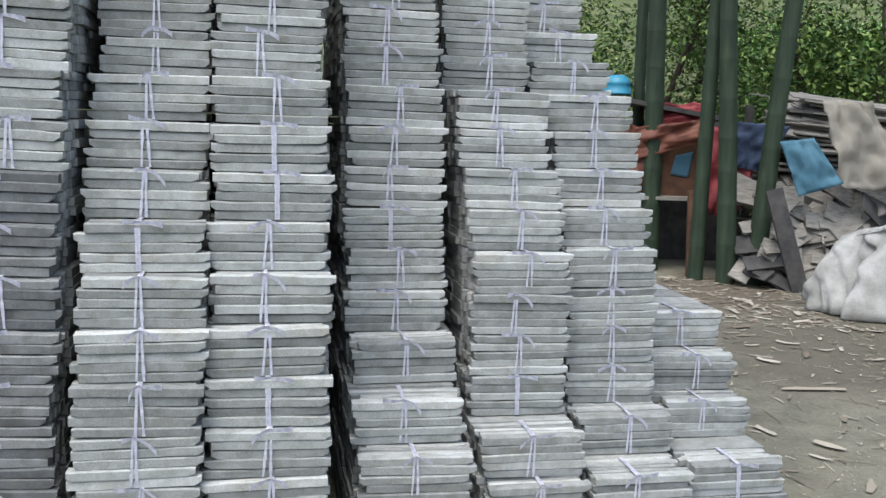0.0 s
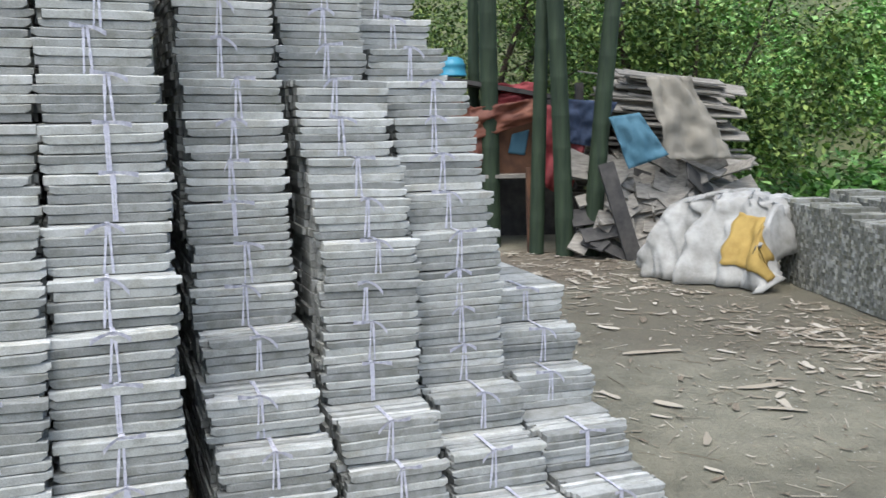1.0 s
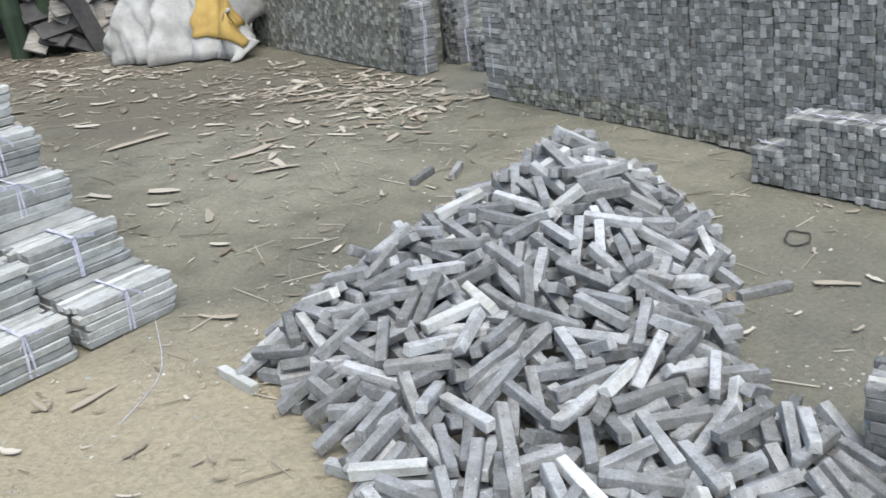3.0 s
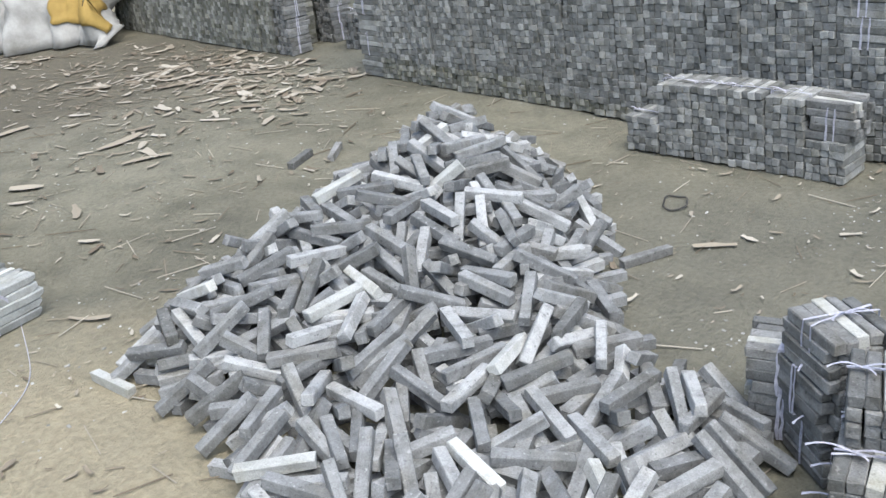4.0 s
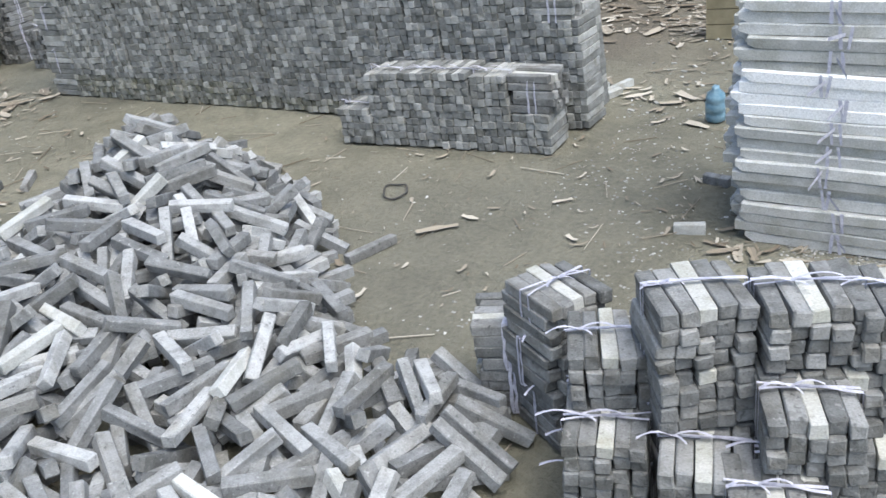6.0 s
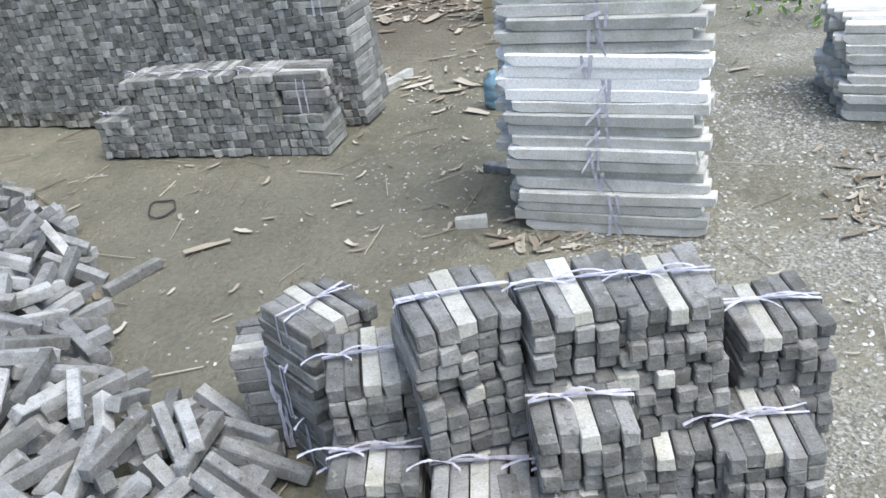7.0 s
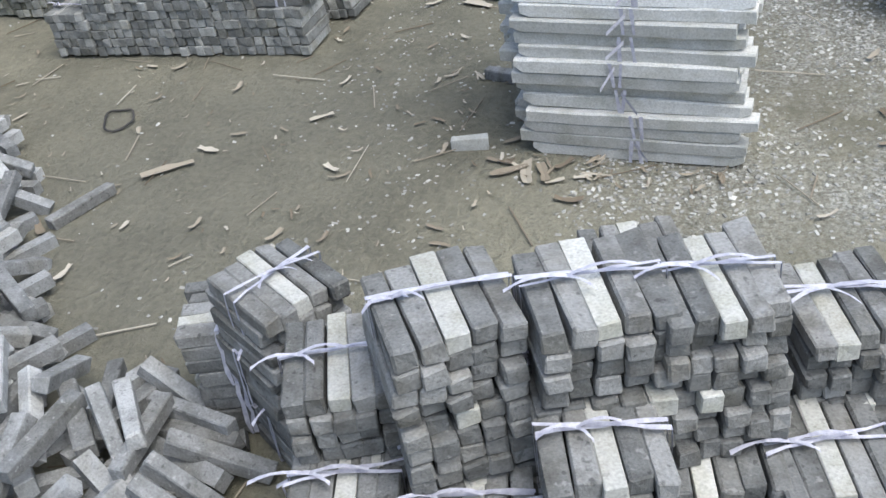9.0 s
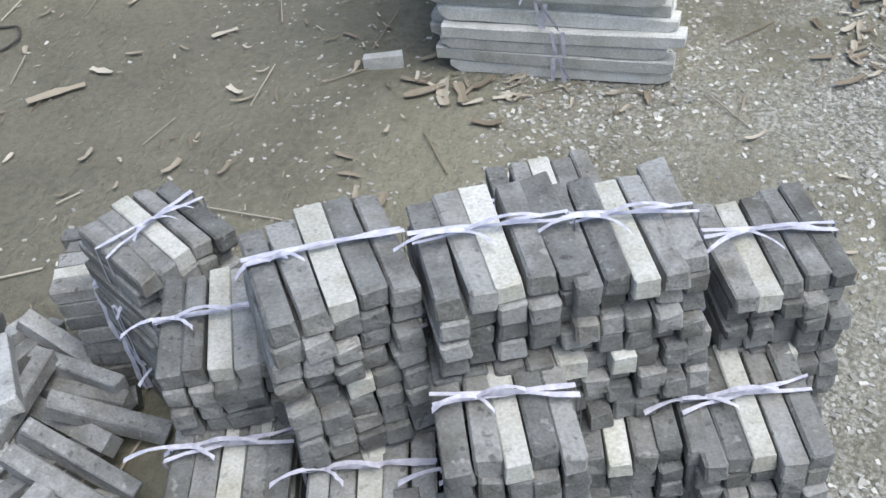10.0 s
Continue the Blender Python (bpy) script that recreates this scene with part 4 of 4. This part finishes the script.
# white sack cloth thrown over a heap, with a yellow patch
def draped(x0, x1, y0, y1, h, mat, seed, name, span, lift, thick):
    nx, ny = (18, 14) if lift else (72, 60)
    bm = bmesh.new()
    grid = []
    for j in range(ny + 1):
        row = []
        for i in range(nx + 1):
            s, t = span[0] + (span[1] - span[0]) * i / nx, span[2] + (span[3] - span[2]) * j / ny
            if lift:
                s, t = s + 0.03 * noise.noise(Vector((t * 14, 3, s * 2))), t + 0.02 * noise.noise(Vector((s * 14, 8, t * 2)))
            x, y = x0 + (x1 - x0) * s, y0 + (y1 - y0) * t - lift
            top = h * (0.78 + 0.2 * math.sin(2.9 * s + 0.1)) * min(1, 6.5 * s + 0.2) ** 0.6 * min(1, 6 * (1 - s) + 0.45)
            rise = min(1.0, t * 2.6) ** 0.7
            fold = (0.22 - abs(noise.noise(Vector((s * 2.6 + t * 1.8 + seed, t * 1.6 - s * 0.8, 0))))) * 0.42 + (0.2 - abs(noise.noise(Vector((s * 6 + t * 4 + seed, t * 3 - s * 3, 2))))) * 0.17 + noise.noise(Vector((s * 24, t * 14, 5))) * 0.02
            crease = (0.16 - abs(noise.noise(Vector((s * 4.4 - t * 2.6 + seed, t * 1.1 + s * 1.3, 7))))) * 0.3 + (0.12 - abs(noise.noise(Vector((s * 11 + t * 5, t * 6 - s * 4, 11))))) * 0.12
            hem = max(0.0, 1 - t * 3.2) * math.sin(s * 26 + 3 * noise.noise(Vector((s * 5, t * 3, 1)))) * 0.035
            fold = fold * 0.5 + crease + hem
            z = max(0.012, lift + top * rise + fold * 0.4 * rise * (1 - 0.4 * t))
            row.append(bm.verts.new((x + fold * 0.5 + 0.06 * noise.noise(Vector((t * 4, s * 3, 9))), y + fold * 0.8 - 0.14 * (1 - t) * noise.noise(Vector((s * 6, 1, seed))), z)))
        grid.append(row)
    fs = [bm.faces.new((grid[j][i], grid[j][i + 1], grid[j + 1][i + 1], grid[j + 1][i])) for j in range(ny) for i in range(nx)]
    bmesh.ops.recalc_face_normals(bm, faces=fs)
    bmesh.ops.solidify(bm, geom=fs, thickness=thick)
    return mesh_of(bm, name, mat, True)


DRAPE = (-0.68, 0.66, -0.3, 0.75, 0.82)
tarp = tagged(new("tarpaulin", draped(*DRAPE, M_TARP, 5.0, "tarpaulin", (0, 1, 0, 1), 0.0, 0.008)), "dirty white tarpaulin draped over a heap", "tarpaulin")
tarp.matrix_basis = pose(3.70, 8.25, 0, 0, 0, -48)
part_me("yellow_patch", draped(*DRAPE, M_YELLOW, 5.0, "yellow_patch", (0.63, 0.97, 0.05, 0.27), 0.014, 0.005), tarp, None, "yellow sack cloth")

# litter: bamboo sheaths, twigs and stone chips
lrng = random.Random(55)


def sheath_into(vs, fs, x, y, z, l, w, an, curl):
    d, s = Vector((math.cos(an), math.sin(an), 0)), Vector((-math.sin(an), math.cos(an), 0))
    b = len(vs)
    n, bend = 4, lrng.uniform(-0.07, 0.07)
    for i in range(n + 1):
        q = i / n
        ww = w * (math.sin(math.pi * (0.2 + 0.65 * q)) * 0.22 + lrng.uniform(0.05, 0.32))
        c = Vector((x, y, z)) + d * l * (q - 0.5) + Vector((0, 0, curl * (2 * q - 1) ** 2 + 0.003)) + s * bend * l * math.sin(3 * q)
        vs += [tuple(c - s * ww + Vector((0, 0, ww * 0.25))), tuple(c), tuple(c + s * ww + Vector((0, 0, ww * 0.3)))]
    for i in range(n):
        a = b + 3 * i
        fs += [(a, a + 1, a + 4, a + 3), (a + 1, a + 2, a + 5, a + 4)]


def litter(name, places, label):
    vs, fs = [], []
    for x0, x1, y0, y1, count, lo, hi in places:
        for _ in range(count):
            x, y = lrng.uniform(x0, x1), lrng.uniform(y0, y1)
            l = lrng.uniform(lo, hi) * lrng.choice((0.2, 0.28, 0.4, 0.62))
            sheath_into(vs, fs, x, y, ground_height(x, y) + 0.004, l, l * lrng.uniform(0.14, 0.42), lrng.uniform(0, 6.28), lrng.uniform(0.0, 0.008))
    return tagged(new(name, mesh_data(name, vs, fs, M_SHEATH)), label, "leaf litter", kind="stuff")


litter("leaf_litter", (
    (1.6, 4.1, 4.4, 8.2, 380, 0.05, 0.32), (2.7, 4.2, 4.7, 7.2, 420, 0.05, 0.3), (3.3, 4.25, 4.6, 6.4, 260, 0.06, 0.36), (2.0, 3.4, 7.6, 10.3, 620, 0.08, 0.34), (4.3, 4.9, 0.9, 2.2, 60, 0.05, 0.25),
    (1.3, 3.9, 3.2, 5.0, 80, 0.05, 0.2), (2.3, 4.2, 0.3, 2.6, 330, 0.03, 0.13), (1.5, 3.9, 2.9, 4.8, 260, 0.03, 0.14), (0.5, 1.6, 1.9, 3.0, 60, 0.03, 0.12), (3.22, 3.31, -0.05, 0.62, 18, 0.05, 0.2), (4.6, 6.6, 0.9, 3.0, 300, 0.03, 0.16), (5.7, 6.6, 1.2, 2.4, 420, 0.05, 0.3), (4.4, 7.0, -0.5, 1.4, 120, 0.05, 0.22),
    (3.0, 5.2, -2.2, -0.1, 90, 0.04, 0.18), (3.35, 4.0, -0.8, -0.4, 130, 0.05, 0.17), (3.2, 3.34, 0.0, 0.6, 18, 0.05, 0.14), (0.5, 1.5, 2.2, 3.0, 26, 0.04, 0.14), (1.9, 3.0, -1.2, 0.2, 30, 0.03, 0.12)), "dry tan bamboo sheaths strewn over the yard")
for x, y, l, an in ((1.95, 4.08, 0.2, 1.2), (2.52, 4.45, 0.26, 2.8), (3.14, 1.52, 0.15, -0.9), (2.6, 4.9, 0.3, 0.2), (2.24, 5.75, 0.42, 0.1), (0.8, 2.84, 0.12, 1.7), (0.95, 2.75, 0.17, 0.3), (3.1, 6.3, 0.3, 2.2), (3.6, 5.4, 0.28, 0.7), (1.5, 3.0, 0.16, 2.2)):
    vs, fs = [], []
    sheath_into(vs, fs, 0, 0, 0.004, l, l * 0.22, an, 0.004)
    sh = new("bamboo_sheath", mesh_data("bamboo_sheath", vs, fs, M_SHEATH))
    sh.location = (x, y, ground_height(x, y))
    tagged(sh, "dry tan bamboo sheath lying on clay", "leaf", "fallen sheaths")
vs, fs = [], []
for _ in range(420):
    x, y = lrng.uniform(1.0, 4.5), lrng.uniform(-1.4, 7.5)
    l, an = lrng.uniform(0.05, 0.22), lrng.uniform(0, 3.14)
    z = ground_height(x, y) + 0.006
    board(vs, fs, (x, y, z), (x + l * math.cos(an), y + l * math.sin(an), z + 0.004), lrng.uniform(0.0015, 0.004), 0.003)
tagged(new("twigs", mesh_data("twigs", vs, fs, M_SHEATH)), "thin dry twigs scattered over the yard", "twigs", kind="stuff")
vs, fs = [], []
crng = random.Random(56)
for x0, x1, y0, y1, count, big in ((1.9, 4.7, -1.7, 0.4, 26000, 0.0066), (2.5, 4.6, 0.2, 1.3, 1500, 0.006), (1.4, 4.2, 1.3, 6.5, 1300, 0.006), (4.3, 6.5, -1.5, 1.5, 700, 0.012), (0.6, 1.8, 2.3, 3.2, 120, 0.008)):
    for _ in range(count):
        x, y = crng.uniform(x0, x1), crng.uniform(y0, y1)
        if noise.noise(Vector((x * 2.2, y * 2.2, 8))) < crng.uniform(-0.5, 0.15):
            continue
        s = big * crng.uniform(0.35, 1.3)
        add_box(vs, fs, pose(x, y, ground_height(x, y) - 0.002, crng.uniform(-25, 25), crng.uniform(-25, 25), crng.uniform(0, 180)), s * crng.uniform(0.8, 2.2), s, s * 0.6)
tagged(new("stone_chips", mesh_data("stone_chips", vs, fs, M_CHIP)), "pale stone chips scattered over the clay", "gravel", kind="stuff")

# stray bars and strips lying about
for x, y, rz, me in ((2.93, 1.66, -20, heap_dark[0]), (3.36, 0.70, -75, heap_pale[0]), (3.77, 0.72, 75, heap_meshes[1]), (4.62, 1.46, -25, heap_pale[2]), (4.70, 1.56, -32, heap_pale[1]), (4.76, 1.45, -20, heap_pale[0]), (2.93, 3.67, 25, heap_dark[1]), (3.09, 3.6, 40, heap_dark[2]), (1.34, 2.5, -83, heap_pale[0])):
    ob = new("stray_bar", me)
    ob.matrix_basis = pose(x, y, ground_height(x, y), 0, 0, rz) @ Matrix.Diagonal((0.5 if y < 0.75 else 1.0, 1, 1, 1))
    tagged(ob, "single sawn stone bar lying on the clay", "stone bar", "stray bars")

# crumpled blue bottle
bm = bmesh.new()
brng = random.Random(4)
prof = ((0.045, 0.0), (0.052, 0.01), (0.05, 0.05), (0.046, 0.06), (0.052, 0.075), (0.052, 0.13), (0.047, 0.14), (0.052, 0.155), (0.045, 0.19), (0.018, 0.225), (0.018, 0.245))
rings = []
for r, z in prof:
    rings.append([bm.verts.new(((r + brng.uniform(-0.004, 0.004)) * math.cos(a * 0.3927), (r + brng.uniform(-0.004, 0.004)) * math.sin(a * 0.3927), z)) for a in range(16)])
for p, q in zip(rings, rings[1:]):
    for a in range(16):
        bm.faces.new((p[a], p[(a + 1) % 16], q[(a + 1) % 16], q[a]))
bm.faces.new(rings[0][::-1])
bm.faces.new(rings[-1])
bottle = new("plastic_bottle", mesh_of(bm, "plastic_bottle", M_BOTTLE, True))
bottle.matrix_basis = pose(4.42, 0.9, 0.002, 8, 4, -100) @ Matrix.Diagonal((0.8, 0.8, 0.62, 1))
tagged(bottle, "crumpled light blue plastic bottle on the ground", "bottle")
# small crate of rough ochre boards
crate = root("wooden_crate", pose(5.75, 1.12, ground_height(5.75, 1.12), 0, 0, 8), "small ochre wooden crate of rough boards", "crate")
for i in range(3):
    for sx in (-0.08, 0.08):
        board_part("board", crate, (sx, -0.17, 0.045 + 0.08 * i), (sx, 0.17, 0.044 + 0.081 * i), 0.014, 0.076, M_CRATE)
    for sy in (-0.162, 0.162):
        board_part("board", crate, (-0.072, sy, 0.045 + 0.08 * i), (0.072, sy, 0.046 + 0.08 * i), 0.014, 0.076, M_CRATE)
for i in range(4):
    board_part("lid_board", crate, (-0.09, -0.13 + 0.087 * i, 0.252), (0.09, -0.128 + 0.087 * i, 0.252), 0.082, 0.014, M_CRATE)
ring_data = bpy.data.curves.new("strap_ring", "CURVE")
ring_data.dimensions = "3D"
ring_data.bevel_depth = 0.0035
spl = ring_data.splines.new("POLY")
spl.points.add(27)
for i in range(28):
    a = i * 0.2416
    spl.points[i].co = ((0.07 + 0.008 * math.sin(3 * a)) * math.cos(a), (0.055 + 0.01 * math.cos(2 * a)) * math.sin(a), 0.005 + 0.006 * math.sin(a * 2) ** 2, 1)
ring = new("strap_ring", ring_data)
ring_data.materials.append(M_DARKWOOD)
ring.matrix_basis = pose(3.41, 1.86, 0.0, 0, 0, 30)
tagged(ring, "dark curled strap lying on the clay", "strap")
leaf_cloud("weeds", [(5.9, -0.35, 0.1, 0.5, 0.35, 0.12, 1.0)], 420, 0.045, M_LEAF, 36, "low green weeds at the yard's edge", "weeds", 0.7)
black = new("black_sheet", sheet("black_sheet", ((6.5, 2.25, 0.0), (6.7, 0.9, 0.0), (7.3, 0.8, 0.7), (7.2, 2.4, 0.75)), 20, 16, 0.16, M_BLACK, 41))
tagged(black, "crumpled black sheet heaped on the ground", "sheet")
cord_data = bpy.data.curves.new("twine", "CURVE")
cord_data.dimensions = "3D"
cord_data.bevel_depth = 0.0015
cord_data.resolution_u = 6
spl = cord_data.splines.new("NURBS")
CORD = [(1.321, 3.162), (1.257, 2.954), (1.197, 2.74), (1.091, 2.651), (0.957, 2.533)]
spl.points.add(len(CORD) - 1)
for p, (x, y) in zip(spl.points, CORD):
    p.co = (x, y, ground_height(x, y) + 0.004, 1)
spl.use_endpoint_u = True
cord_data.materials.append(M_RIBBON)
tagged(new("twine", cord_data), "thin pale twine trailing on the clay", "twine")
